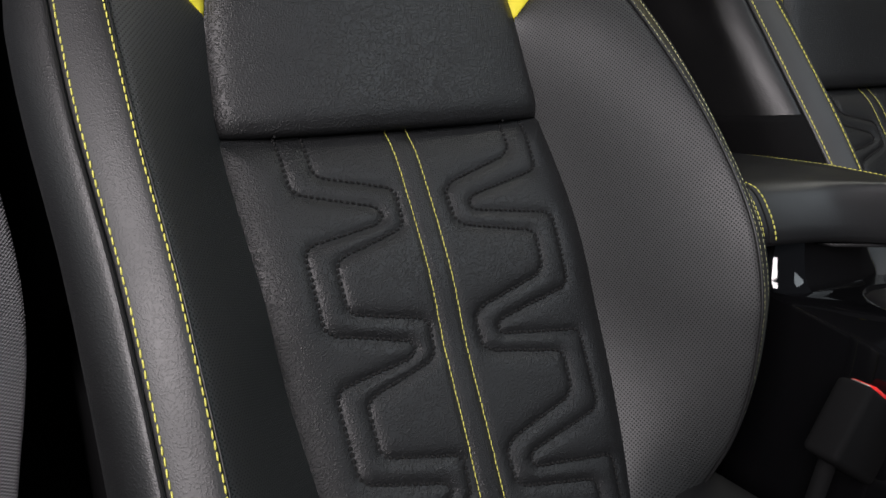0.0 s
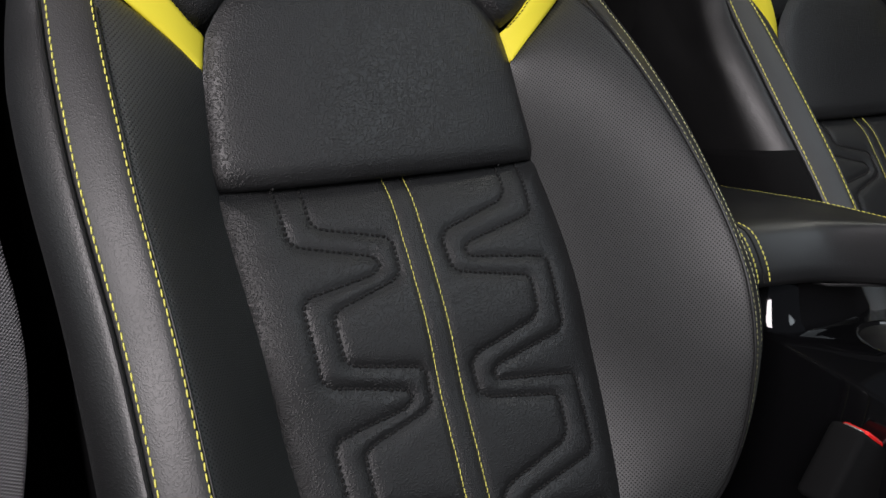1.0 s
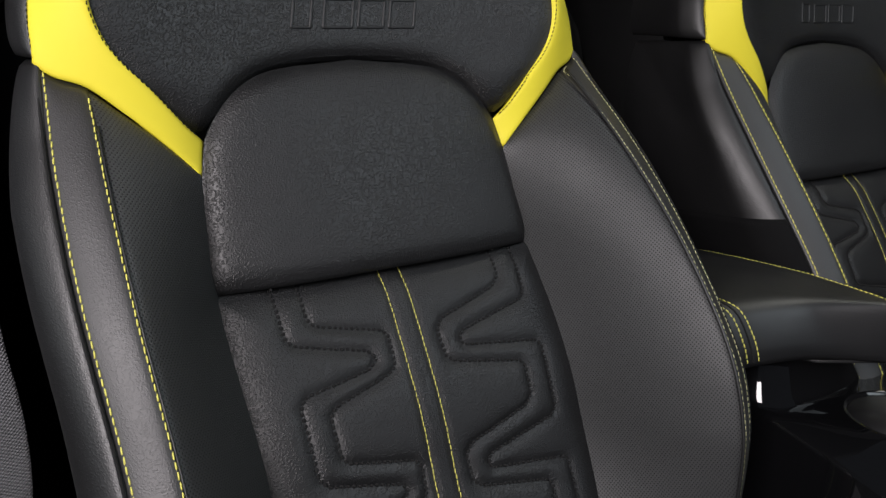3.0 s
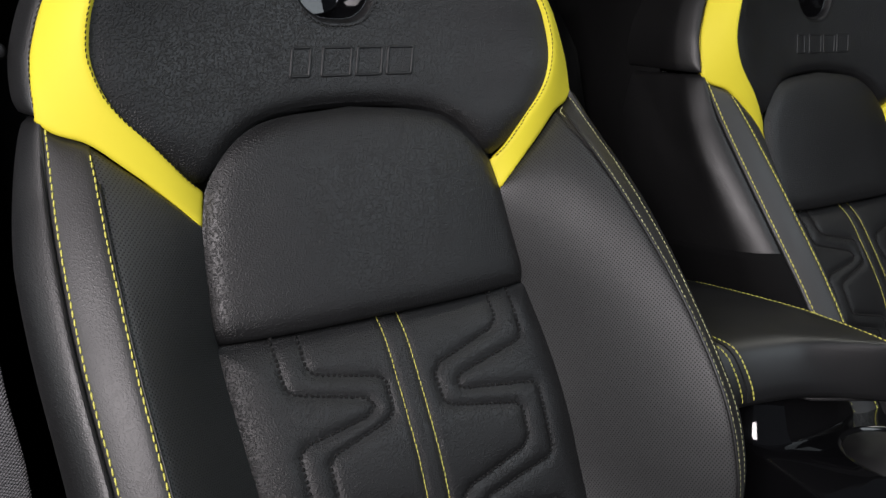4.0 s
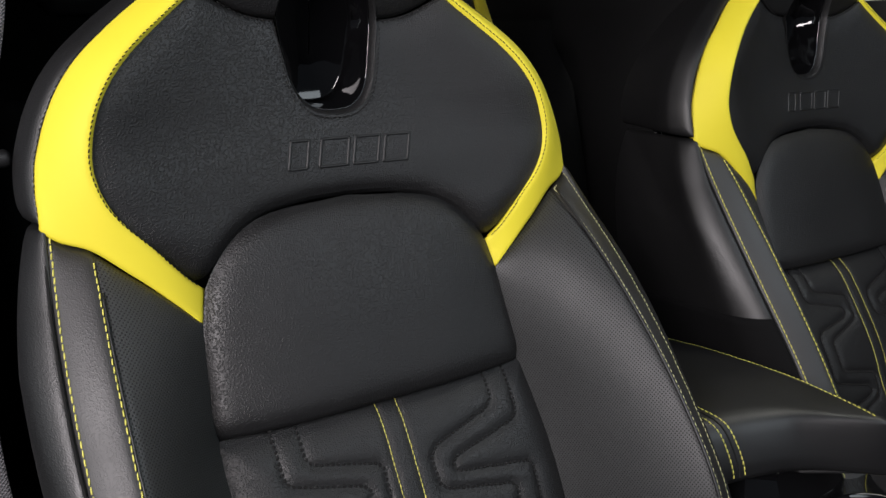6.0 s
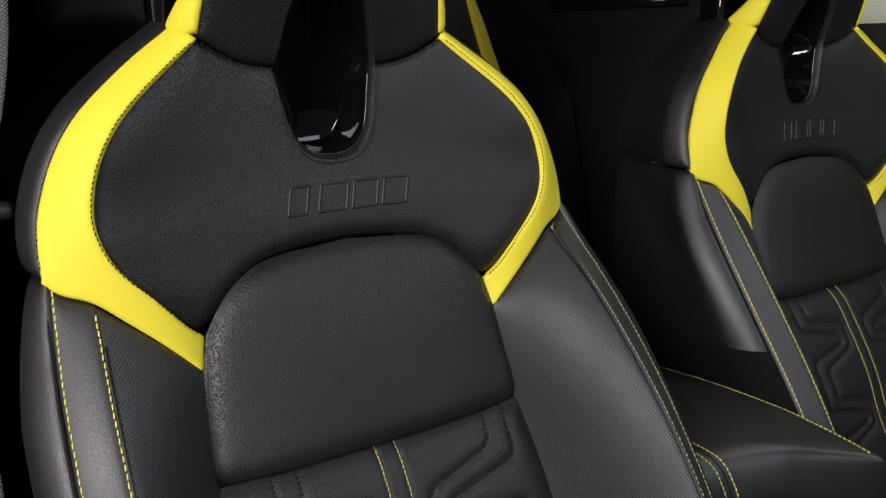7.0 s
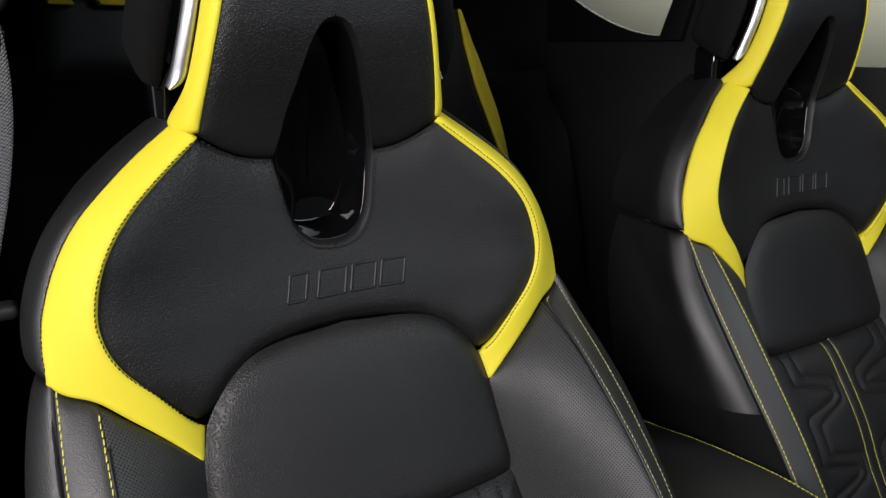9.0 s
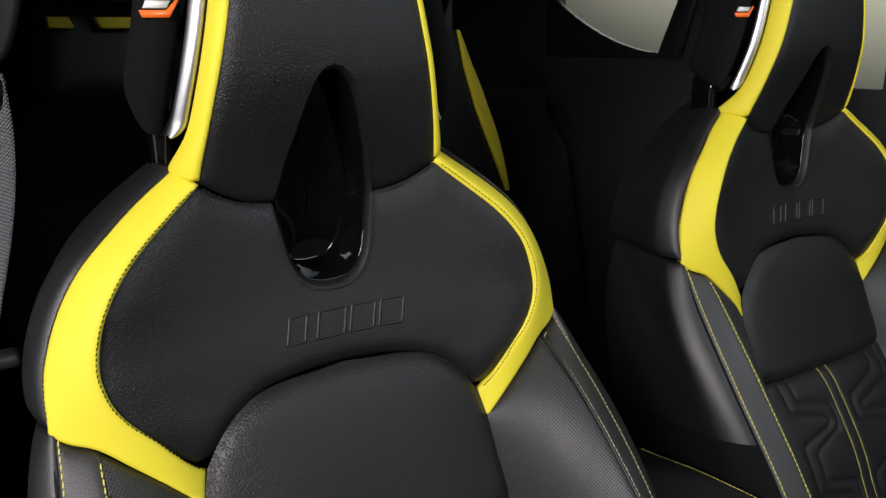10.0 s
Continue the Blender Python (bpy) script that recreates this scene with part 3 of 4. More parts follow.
    zo = np.where(zs < 1.33, 1.254 + (zs - 1.229) * (1.33 - 1.254) / (1.33 - 1.229), zs)
    hd = head(zo)
    Z = zs[:, None] + (zo - zs)[:, None] * uu - 0.006 * np.sin(math.pi * uu) * np.clip((1.31 - zs) / 0.081, 0, 1)[:, None]
    X = inner[:, None] + (hd[:, 0] - inner)[:, None] * uu
    Y = hd[:, 1:2] + hollow(zs)[:, None] * (1 - uu**2.0)
    P = np.stack(np.broadcast_arrays(X, Y, Z), 2)
    bm = sheet(P, (0, -1, 0), 0.003, 0.006, "rb", 0.012, None, o, True)
    other = sheet(both(P), (0, -1, 0), 0.003, 0.006, "rb", 0.012, None, o, True)
    me = bpy.data.meshes.new("tmp")
    other.to_mesh(me)
    other.free()
    bm.from_mesh(me)
    bpy.data.meshes.remove(me)
    bmesh.ops.remove_doubles(bm, verts=bm.verts, dist=2e-5)
    add("headrest", bm, M_LEATHER, "integrated black leather headrest")

    q = np.linspace(0.06, 0.97, 60)
    for sgn in (1, -1):
        x = 0.0475 + (0.1125 - 0.0475) * q
        zz = 1.229 + 0.025 * q - 0.006 * np.sin(math.pi * q) - 0.0022
        pts = np.stack([x * sgn, shoulder_y(x, zz) + 0.0012, zz], 1) - o
        add("headrest_stitch", stitches(bmesh.new(), pts, 0.0034, 0.0016, 0.0012, 0.0004, (0, -1, 0.2), rng), M_THREAD_B, "black seam stitching")

    # glossy slot liner: a funnel through the backrest
    zs = np.concatenate([1.1473 + (1.23 - 1.1473) * np.linspace(0, 1, 24) ** 1.8, 1.23 + (1.3477 - 1.23) * (1 - (1 - np.linspace(0, 1, 24)) ** 1.8)[1:]])
    wv = SLOT(zs)[:, 0]
    ring = [(x, zz) for x, zz in zip(wv, zs)] + [(-x, zz) for x, zz in zip(wv[::-1], zs[::-1])]
    cz = 1.25
    def slot_ring(depth, f):
        g = []
        for x, zz in ring:
            y = shoulder_y(np.array(x), np.array(min(zz, 1.25))) if zz < 1.229 else head(np.array(1.254 + (zz - 1.229) * 0.7525 if zz < 1.33 else zz))[1] + hollow(zz)
            zp = cz + (zz - cz) * (1 - (1 - f) * 0.5)
            y = y + depth if depth < 0.05 else 0.148 + (depth - 0.065) - 0.15 * (zp - 1.15)
            g.append((x * f, y, zp))
        return g + [g[0]]

    for name, mat, steps, lab in (
            ("slot_rim", M_LEATHER, ((-0.0005, 1.0), (0.0012, 0.975), (0.0045, 0.950), (0.0090, 0.935), (0.0140, 0.930)), "black leather slot edge"),
            ("slot_liner", M_GLOSS, ((0.0090, 0.945), (0.0075, 0.930), (0.0095, 0.915), (0.040, 0.880), (0.060, 0.860), (0.065, 0.845), (0.067, 0.80), (0.067, 0.02)), "piano black slot liner")):
        add(name, sheet(np.array([slot_ring(*st) for st in steps], float), (0, -1, 0), 0, 0.005, "", 0, None, o), mat, lab)
    low = [p for p, (x, zz) in zip(slot_ring(-0.0024, 1.05), ring) if zz < 1.226]
    low = sorted(low, key=lambda p: math.atan2(p[0], 1.26 - p[2]))
    add("slot_stitch", stitches(bmesh.new(), np.array(low) - o, 0.0030, 0.0014, 0.0012, 0.0003, (0, -1, 0.2), rng), M_THREAD_B, "black edge stitching")

    # emblem: four slanted plain bars pressed into the leather
    bm = bmesh.new()
    for x0, x1 in ((-0.050, -0.033), (-0.021, 0.006), (0.012, 0.036), (0.042, 0.066)):
        loop = resample([(x0 - 0.003, 1.103), (x1 - 0.003, 1.103), (x1 + 0.003, 1.1265), (x0 + 0.003, 1.1265), (x0 - 0.003, 1.103)], 0.0012)[:-1]
        tube(bm, np.stack([loop[:, 0], shoulder_y(loop[:, 0], loop[:, 1]) + 0.0005, loop[:, 1]], 1) - o, 0.0016, 6, closed=True)
    add("emblem", bm, M_LEATHER, "embossed emblem in plain slanted bars")

    for sgn in (1, -1):
        m = np.array((sgn, 1.0, 1.0))
        ridge, border = (CREST, OUTER) if sgn > 0 else (CREST_LEFT, OUTER_LEFT)

        # perforated bolster
        nv, nu = 120, 60
        uu = np.linspace(0, 1, nu)[None, :]
        v = np.linspace(0, 1, nv)[:, None]
        xt = 0.1455 + (0.2180 - 0.1455) * uu
        ztop = BAND_LOW(xt[0])[:, 0][None, :]
        Z = 0.46 + (ztop - 0.46) * v
        a = INSERT(Z)
        b = ridge(Z)
        tuck = (1 - uu) ** 10
        more = FULLER(Z)[..., 0] * (sgn > 0)
        X = a[..., 0] + more - 0.007 * tuck + (b[..., 0] - a[..., 0] - more) * uu
        Y = a[..., 1] + 0.011 * tuck + (b[..., 1] - a[..., 1]) * (0.34 * np.sin(uu * math.pi / 2) + 0.66 * uu)
        if sgn > 0:
            Y = Y - 0.005 * np.sin(math.pi * uu) * np.exp(-((Z - 0.79) / 0.085) ** 2)
        fall = np.exp(-(ztop - Z) / 0.018)
        X = X + (xt - X[-1:]) * fall
        Y = Y + (BAND_LOW(xt[0])[:, 1][None, :] + 0.001 - Y[-1:]) * fall
        add("bolster", sheet(np.stack(np.broadcast_arrays(X, Y, Z), 2) * m, (-0.6 * sgn, -1, 0), 0.0015, 0.003, "rt", 0.015, None, o, 2), M_PERF, "perforated black leather side bolster")
        # piping bead on the crest
        zz = np.linspace(0.47, 1.063 if sgn > 0 else 1.036, 140)
        c = ridge(zz)
        add("piping", tube(bmesh.new(), np.stack([(c[:, 0] + 0.0005) * sgn, c[:, 1] + 0.0004, zz], 1) - o, 0.0016 if sgn > 0 else 0.0009, 8), M_LEATHER, "thin black leather piping")
        # smooth strip beside it, with two yellow seams
        u3 = np.linspace(0, 1, 20)[None, :]
        xt = 0.2185 + (0.2495 - 0.2185) * u3
        ztop = BAND_LOW(np.clip(xt[0], 0.1455, 0.25))[:, 0][None, :]
        Z = 0.46 + (ztop - 0.46) * v
        a, b = ridge(Z), border(Z)
        wide = 0.0045 if sgn > 0 else 0.0030
        X = a[..., 0] + 0.0010 + (b[..., 0] + wide - a[..., 0] - 0.0010) * u3
        Y = a[..., 1] + (b[..., 1] + 0.006 - a[..., 1]) * u3**1.1 - 0.0014 * np.sin(u3 * math.pi) + 0.002 * u3**4
        fall = np.exp(-(ztop - Z) / 0.014)
        Y = Y + (BAND_LOW(np.clip(xt[0], 0.1455, 0.25))[:, 1][None, :] + 0.001 - Y[-1:]) * fall
        strip = add("bolster_strip", sheet(np.stack(np.broadcast_arrays(X, Y, Z), 2) * m, (0, -1, 0), 0.0015, 0.003, "lrt", 0.012, None, o), M_STRIP, "smooth black leather strip edged with yellow stitching")
        for cv, dx, name, up in ((ridge, 0.0036 if sgn > 0 else 0.0022, "inner_stitch", 1.066 if sgn > 0 else 1.056), (border, 0.0004 if sgn > 0 else -0.0012, "outer_stitch", 1.0745)):
            zz = np.linspace(0.47, up, 220)
            c = cv(zz)
            pts = drape(np.stack([(c[:, 0] + dx) * sgn, c[:, 1], zz], 1) - o, strip, (0, -1, 0.3))
            add(name, stitches(bmesh.new(), pts, 0.0054 if sgn < 0 else 0.0040, 0.0009 if sgn < 0 else 0.0010, 0.0013 if sgn < 0 else 0.0008, 0.0005, (0.1 * sgn, -0.85, 0.45), rng), M_THREAD_Y if sgn < 0 else M_THREAD_P, "yellow topstitching")
        zz = np.linspace(0.47, 1.078, 140)
        c = border(zz)
        add("seam_cord", tube(bmesh.new(), np.stack([(c[:, 0] + wide + 0.0003) * sgn, c[:, 1] + 0.0066, zz], 1) - o, 0.0011, 8), M_THREAD_B, "black recessed seam")
        # yellow band over the shoulder
        t = np.linspace(0, 1, 120)
        zi = np.where(t < 0.62, 1.254 - (1.254 - 1.105) * t / 0.62, 1.105 - (1.105 - 1.0185) * (t - 0.62) / 0.38)
        bi = BAND_IN(zi)
        P0 = np.stack([bi[:, 0], bi[:, 1], zi], 1)
        zo = 1.266 - (1.266 - 1.081) * np.clip(t / 0.62, 0, 1)
        bo = BAND_OUT(zo)
        xo = 0.250 + (0.1455 - 0.250) * np.clip((t - 0.62) / 0.38, 0, 1)
        lo = BAND_LOW(xo)
        P1 = np.where((t <= 0.62)[:, None], np.stack([bo[:, 0], bo[:, 1], zo], 1), np.stack([xo, lo[:, 1], lo[:, 0]], 1))
        u4 = np.linspace(0, 1, 24)
        bow = 1 - np.cos(u4 * math.pi / 2)
        k = np.clip((t - 0.30) / 0.45, 0, 1)
        k = k * k * (3 - 2 * k)
        P = P0[:, None, :] + (P1 - P0)[:, None, :] * u4[None, :, None]
        P[..., 1] = P0[:, None, 1] + (P1 - P0)[:, None, 1] * (bow[None, :] * (1 - k)[:, None] + u4[None, :] * k[:, None])
        x, z1 = (P[..., 0].ravel() - 0.2) / 0.05, (P[..., 2].ravel() - 1.13) / 0.1
        A = np.stack([x**i * z1**j for i in range(6) for j in range(6 - i)], 1)
        rim = np.ones(P.shape[:2])
        rim[:, 0] = rim[:, -1] = 4.0
        rim = rim.ravel()
        P[..., 1] = (A @ np.linalg.lstsq(A * rim[:, None], P[..., 1].ravel() * rim, rcond=None)[0]).reshape(P.shape[:2])
        run = P[-1] - P[-4]
        run = run / np.linalg.norm(run, axis=1, keepdims=True)
        P = np.concatenate([P] + [(P[-1] + run * 0.002 * k + np.array((0, 0.0014, 0)) * k)[None] for k in range(1, 5)])
        band = add("shoulder_band", sheet(P * m, (0.3 * sgn, -1, 0), 0.0015, 0.0022, "lrbt", 0.012, None, o), M_YELLOW, "bright yellow leather shoulder band")
        for row in (P[2:-6, 0] * 0.6 + P[2:-6, 1] * 0.4, P[4:72, -1] * 0.6 + P[4:72, -2] * 0.4):
            pts = drape(np.array(row) * m - o, band, (0.2 * sgn, -1, 0.1))
            add("band_stitch", stitches(bmesh.new(), pts, 0.0030, 0.0012, 0.0010, 0.0002, (0.2 * sgn, -0.95, 0.1), rng), M_THREAD_B, "black edge stitching")
        # yellow side of the headrest
        zz = np.linspace(1.2565, 1.50, 60)
        h = head(zz)
        u5 = np.linspace(0, 1, 16)[None, :]
        X = h[:, :1] + (0.0115 + 0.007 * np.exp(-((zz - 1.262) / 0.024) ** 2))[:, None] * np.sin(u5 * math.pi / 2)
        Y = h[:, 1:2] + (0.027 + 0.020 * np.exp(-((zz - 1.256) / 0.026) ** 2))[:, None] * (1 - np.cos(u5 * math.pi / 2))
        add("headrest_band", sheet(np.stack([X * sgn, Y, np.repeat(zz[:, None], 16, 1)], 2), (sgn, -1, 0), 0.002, 0.004, "lrb", 0.01, None, o), M_YELLOW, "yellow leather headrest edge")
        # side of the backrest, lower and upper piece, wrapping to the rear
        u6 = np.linspace(0, 1, 40)[None, :]
        Z = 0.46 + (1.0815 - 0.46) * v
        b = border(Z)
        depth = np.maximum(0.18 - b[..., 1] * 0.8, 0.13)
        fade = np.clip((1.080 - Z) / 0.10, 0, 1) ** 0.5
        X = b[..., 0] + wide - 0.0016 + (0.008 + 0.021 * fade) * np.sin(np.clip(u6 * 2.5, 0, 1) * math.pi / 2) - 0.030 * np.clip(u6 - 0.3, 0, 1)
        Y = b[..., 1] + 0.0070 - 0.006 * np.clip((Z - 1.03) / 0.05, 0, 1) + depth * (u6**1.5)
        add("side_panel", sheet(np.stack(np.broadcast_arrays(X * sgn, Y, Z), 2), (sgn, -0.4, 0), 0.0012, 0.0025, "lt", 0.012, None, o), M_SIDE, "black leather backrest side")
        zz = np.linspace(1.0825, 1.266, 60)
        bo = BAND_OUT(zz)
        dep = 0.135 * np.clip((1.30 - zz) / 0.2, 0, 1)[:, None] ** 0.4
        X = bo[:, :1] + 0.001 + 0.013 * np.sin(np.clip(u6 * 2, 0, 1) * math.pi / 2) - 0.030 * np.clip(u6 - 0.3, 0, 1)
        Y = bo[:, 1:2] + dep * u6**1.2
        add("shoulder_side", sheet(np.stack([X * sgn, Y, np.repeat(zz[:, None], 40, 1) + 0.006 * u6], 2), (sgn, -0.2, 0.3), 0.003, 0.005, "lb", 0.012, None, o), M_SIDE, "black leather shoulder side")
        # headrest loudspeaker beside the head
        spk = add("headrest_speaker", bmesh.new(), M_SPEAKER, "black cloth headrest loudspeaker with satin chrome rim")
        zz = np.linspace(1.288, 1.50, 40)
        t = (zz - 1.288) / (1.50 - 1.288)
        taper = np.sqrt(np.clip(1 - (1 - np.clip(t * 3.2, 0, 1)) ** 2, 0, 1))
        h = head(zz)
        u7 = np.linspace(0, 1, 22)[None, :]
        x_in = h[:, :1] + 0.0262
        wid = 0.026 * taper[:, None] + 0.003
        X = x_in + wid * np.sin(np.clip(u7 * 1.7, 0, 1) * math.pi / 2)
        Y = h[:, 1:2] + 0.040 + 0.085 * np.clip(u7 - 0.25, 0, 1) ** 1.4
        bm = sheet(np.stack([X * sgn, Y, zz[:, None] + 0.035 * u7**3 * (1 - t[:, None]) ** 5], 2), (sgn, -1, 0), 0.004, 0.005, "lrb", 0.02, None, o)
        bm.to_mesh(spk.data)
        bm.free()
        spk.data.polygons.foreach_set("use_smooth", [True] * len(spk.data.polygons))
        th = np.linspace(0, 0.9, 16)[1:]
        bend = 0.020
        zl = np.r_[np.linspace(1.50, 1.308, 40), 1.308 - bend * np.sin(th)]
        xl = np.r_[np.full(40, 0.0165), 0.0165 + bend * (1 - np.cos(th))]
        tilt = np.r_[np.zeros(40), th]
        half = np.r_[np.full(40, 0.0072), 0.0072 * (1 - 0.6 * (th / 0.9) ** 2)]
        u8 = np.linspace(-1, 1, 9)[None, :]
        h = head(zl)
        X = h[:, :1] + (xl + 0 * zl)[:, None] + (half * np.cos(tilt))[:, None] * u8
        Z = zl[:, None] + (half * np.sin(tilt))[:, None] * u8
        Y = h[:, 1:2] + 0.031 + 0.003 * u8 - 0.004 * (1 - u8**2)
        part("speaker_rim", sheet(np.stack([X * sgn, Y, Z], 2), (sgn, -1, 0), 0.001, 0.002, "lrt", 0.003, None, o), M_CHROME, spk, "satin chrome rim")
        if sgn == -1:
            def badge(name, pts, lift, mat):
                bmb = bmesh.new()
                vs = []
                for a, b2 in pts:
                    hz = head(np.array(b2))
                    vs.append(bmb.verts.new(np.array((-(hz[0] + 0.0300 + a), hz[1] + 0.0385 - lift + 0.25 * a * a / 0.033, b2)) - o))
                f0 = bmb.faces.new(vs)
                bmesh.ops.recalc_face_normals(bmb, faces=[f0])
                ext = bmesh.ops.extrude_face_region(bmb, geom=[f0])
                for g in ext["geom"]:
                    if isinstance(g, bmesh.types.BMVert):
                        g.co.y -= 0.0008
                bmesh.ops.recalc_face_normals(bmb, faces=bmb.faces)
                part(name, bmb, mat, spk)
            badge("badge", [(0.005, 1.385), (0.0245, 1.385), (0.0275, 1.3905), (0.008, 1.3905), (0.002, 1.3985), (-0.0005, 1.3985)], 0.0015, M_ORANGE)
            badge("badge_print", [(0.008, 1.392), (0.025, 1.392), (0.0235, 1.3975), (0.006, 1.3975)], 0.0015, M_WHITE)
        # neck block under the loudspeaker
        bm = bmesh.new()
        rounded_box(bm, np.array((0.118 if sgn > 0 else -0.137, 0.128, 1.24)) - o, np.array((0.137 if sgn > 0 else -0.118, 0.165, 1.31)) - o, 0.006)
        add("neck_block", bm, M_GLOSS, "black plastic neck under the loudspeaker")

    # rear shell of the backrest and headrest
    zz = np.concatenate([np.linspace(0.44, 1.22, 40), np.linspace(1.225, 1.27, 8), np.linspace(1.28, 1.505, 24)])
    wdt = np.interp(zz, [0.44, 0.6, 1.0, 1.12, 1.2, 1.25, 1.28, 1.35, 1.5], [0.20, 0.235, 0.245, 0.235, 0.19, 0.135, 0.122, 0.110, 0.07])
    yb = np.interp(zz, [0.44, 0.7, 1.0, 1.2, 1.3, 1.5], [0.02, 0.07, 0.15, 0.20, 0.20, 0.15])
    th = np.linspace(-1, 1, 40)[None, :]
    X = wdt[:, None] * np.sin(th * math.pi / 2)
    Y = yb[:, None] + 0.02 * (np.cos(th * math.pi / 2) - 1) * 1.5
    add("back_shell", sheet(np.stack([X, Y, np.repeat(zz[:, None], 40, 1)], 2), (0, 1, 0), 0.002, 0.01, "lrbt", 0.03, None, o), M_PLASTIC, "black plastic backrest shell")
    # seat cushion, front rises slightly
    bm = bmesh.new()
    rounded_box(bm, np.array((-0.15, -0.60, 0.36)) - o, np.array((0.15, -0.13, 0.545)) - o, 0.03, 4)
    add("cushion", bm, M_LEATHER, "black leather seat cushion")
    for sgn in (1, -1):
        bm = bmesh.new()
        lo, hi = (0.155, 0.255) if sgn > 0 else (-0.255, -0.155)
        rounded_box(bm, np.array((lo, -0.58, 0.36)) - o, np.array((hi, -0.10, 0.59)) - o, 0.035, 4)
        add("cushion_bolster", bm, M_LEATHER, "black leather cushion side bolster")
    bm = bmesh.new()
    rounded_box(bm, np.array((-0.22, -0.55, 0.28)) - o, np.array((0.22, 0.05, 0.37)) - o, 0.01)
    add("seat_base", bm, M_PLASTIC, "black plastic seat base")
    return seat


seat_near = front_seat(tuple(BASE))
tagged(seat_near, "black leather sports seat with yellow shoulder bands and quilted insert", "car seat", "front seats")
seat_far = copy_thing(seat_near, Matrix.Translation(Vector(BASE) + Vector((0.733, 0.028, 0.007))))
tagged(seat_far, "black leather sports seat with yellow shoulder bands, beyond the console", "car seat", "front seats")
# dark sheet standing in for the shade low on the far seat's side
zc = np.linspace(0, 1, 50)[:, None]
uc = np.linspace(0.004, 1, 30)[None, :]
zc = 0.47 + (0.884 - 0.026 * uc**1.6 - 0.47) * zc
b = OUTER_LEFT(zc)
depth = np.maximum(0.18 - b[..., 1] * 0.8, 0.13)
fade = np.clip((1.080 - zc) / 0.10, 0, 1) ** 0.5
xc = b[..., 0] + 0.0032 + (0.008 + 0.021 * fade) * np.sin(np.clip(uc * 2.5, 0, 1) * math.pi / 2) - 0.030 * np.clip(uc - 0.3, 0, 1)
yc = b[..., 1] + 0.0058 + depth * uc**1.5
part("side_shade", sheet(np.stack(np.broadcast_arrays(-xc, yc, zc), 2), (-1, -0.4, 0), 0.0005, 0.002, "lrt", 0.003, None, BASE), M_MATTE, seat_far, "dark sheet for the shade low on the backrest side")

# ---- cabin ----

def ring_stack(rings, cap=True):
    """A closed body over stacked rings of equal length."""
    bm = bmesh.new()
    uvl = bm.loops.layers.uv.new("UVMap")
    R = [[bm.verts.new(p) for p in r] for r in rings]
    n = len(rings[0])
    for i in range(len(R) - 1):
        for k in range(n):
            bm.faces.new((R[i][k], R[i][(k + 1) % n], R[i + 1][(k + 1) % n], R[i + 1][k]))
    if cap:
        bm.faces.new(R[0][::-1])
        bm.faces.new(R[-1])
    for f in bm.faces:
        for lp in f.loops:
            c = lp.vert.co
            lp[uvl].uv = (c.x + 0.31 * c.y, c.y * 0.95 + c.z) 
    bmesh.ops.recalc_face_normals(bm, faces=bm.faces)
    return bm


def structure(name, bm, mat, label):
    return tagged(part(name, bm, mat), label, name.split("_")[0], "", "structure")


# car body: plain dark shell with real openings
def wall_with_windows(name, x0, x1, y0, y1, z0, z1, holes, mat, label):
    """An upright wall across x0..x1, with openings (y0, y1, z0, z1) cut through it."""
    ys = sorted({y0, y1, *[v for h in holes for v in h[:2]]})
    zs = sorted({z0, z1, *[v for h in holes for v in h[2:]]})
    bm = bmesh.new()
    inside = lambda a, b: any(h[0] < a < h[1] and h[2] < b < h[3] for h in holes)
    full = {(i, j) for i in range(len(ys) - 1) for j in range(len(zs) - 1) if not inside((ys[i] + ys[i + 1]) / 2, (zs[j] + zs[j + 1]) / 2)}
    V = {}
    def v(x, i, j):
        return V.setdefault((x, i, j), bm.verts.new((x, ys[i], zs[j])))
    for i, j in full:
        for x in (x0, x1):
            bm.faces.new((v(x, i, j), v(x, i + 1, j), v(x, i + 1, j + 1), v(x, i, j + 1)))
        for di, dj, a, b in ((-1, 0, (i, j), (i, j + 1)), (1, 0, (i + 1, j), (i + 1, j + 1)), (0, -1, (i, j), (i + 1, j)), (0, 1, (i, j + 1), (i + 1, j + 1))):
            if (i + di, j + dj) not in full:
                bm.faces.new((v(x0, *a), v(x0, *b), v(x1, *b), v(x1, *a)))
    bmesh.ops.recalc_face_normals(bm, faces=bm.faces)
    return structure(name, bm, mat, label)


def slab(name, lo, hi, mat, label, r=0.0):
    bm = bmesh.new()
    rounded_box(bm, lo, hi, r)
    return structure(name, bm, mat, label)


slab("floor", (-0.42, -1.5, 0.24), (1.15, 1.7, 0.28), M_CLOTH, "dark carpeted car floor")
# unseen roof, front edge cut back so the lamps reach the headrests
slab("ceiling", (-0.40, 0.0, 1.60), (1.15, 1.7, 1.64), M_CLOTH, "dark cloth car headliner")
slab("wall_rear", (-0.42, 1.7, 0.24), (1.15, 1.74, 1.64), M_CLOTH, "dark rear cabin wall")
slab("wall_pillar", (-0.46, 0.25, 0.24), (-0.42, 1.74, 1.64), M_CLOTH, "dark trim on the near cabin side")
wall_with_windows("wall_far", 1.15, 1.19, -1.5, 1.74, 0.24, 1.64, [(0.225, 0.60, 1.272, 1.56), (0.70, 1.16, 1.335, 1.56)], M_CLOTH, "dark far cabin side with window openings")
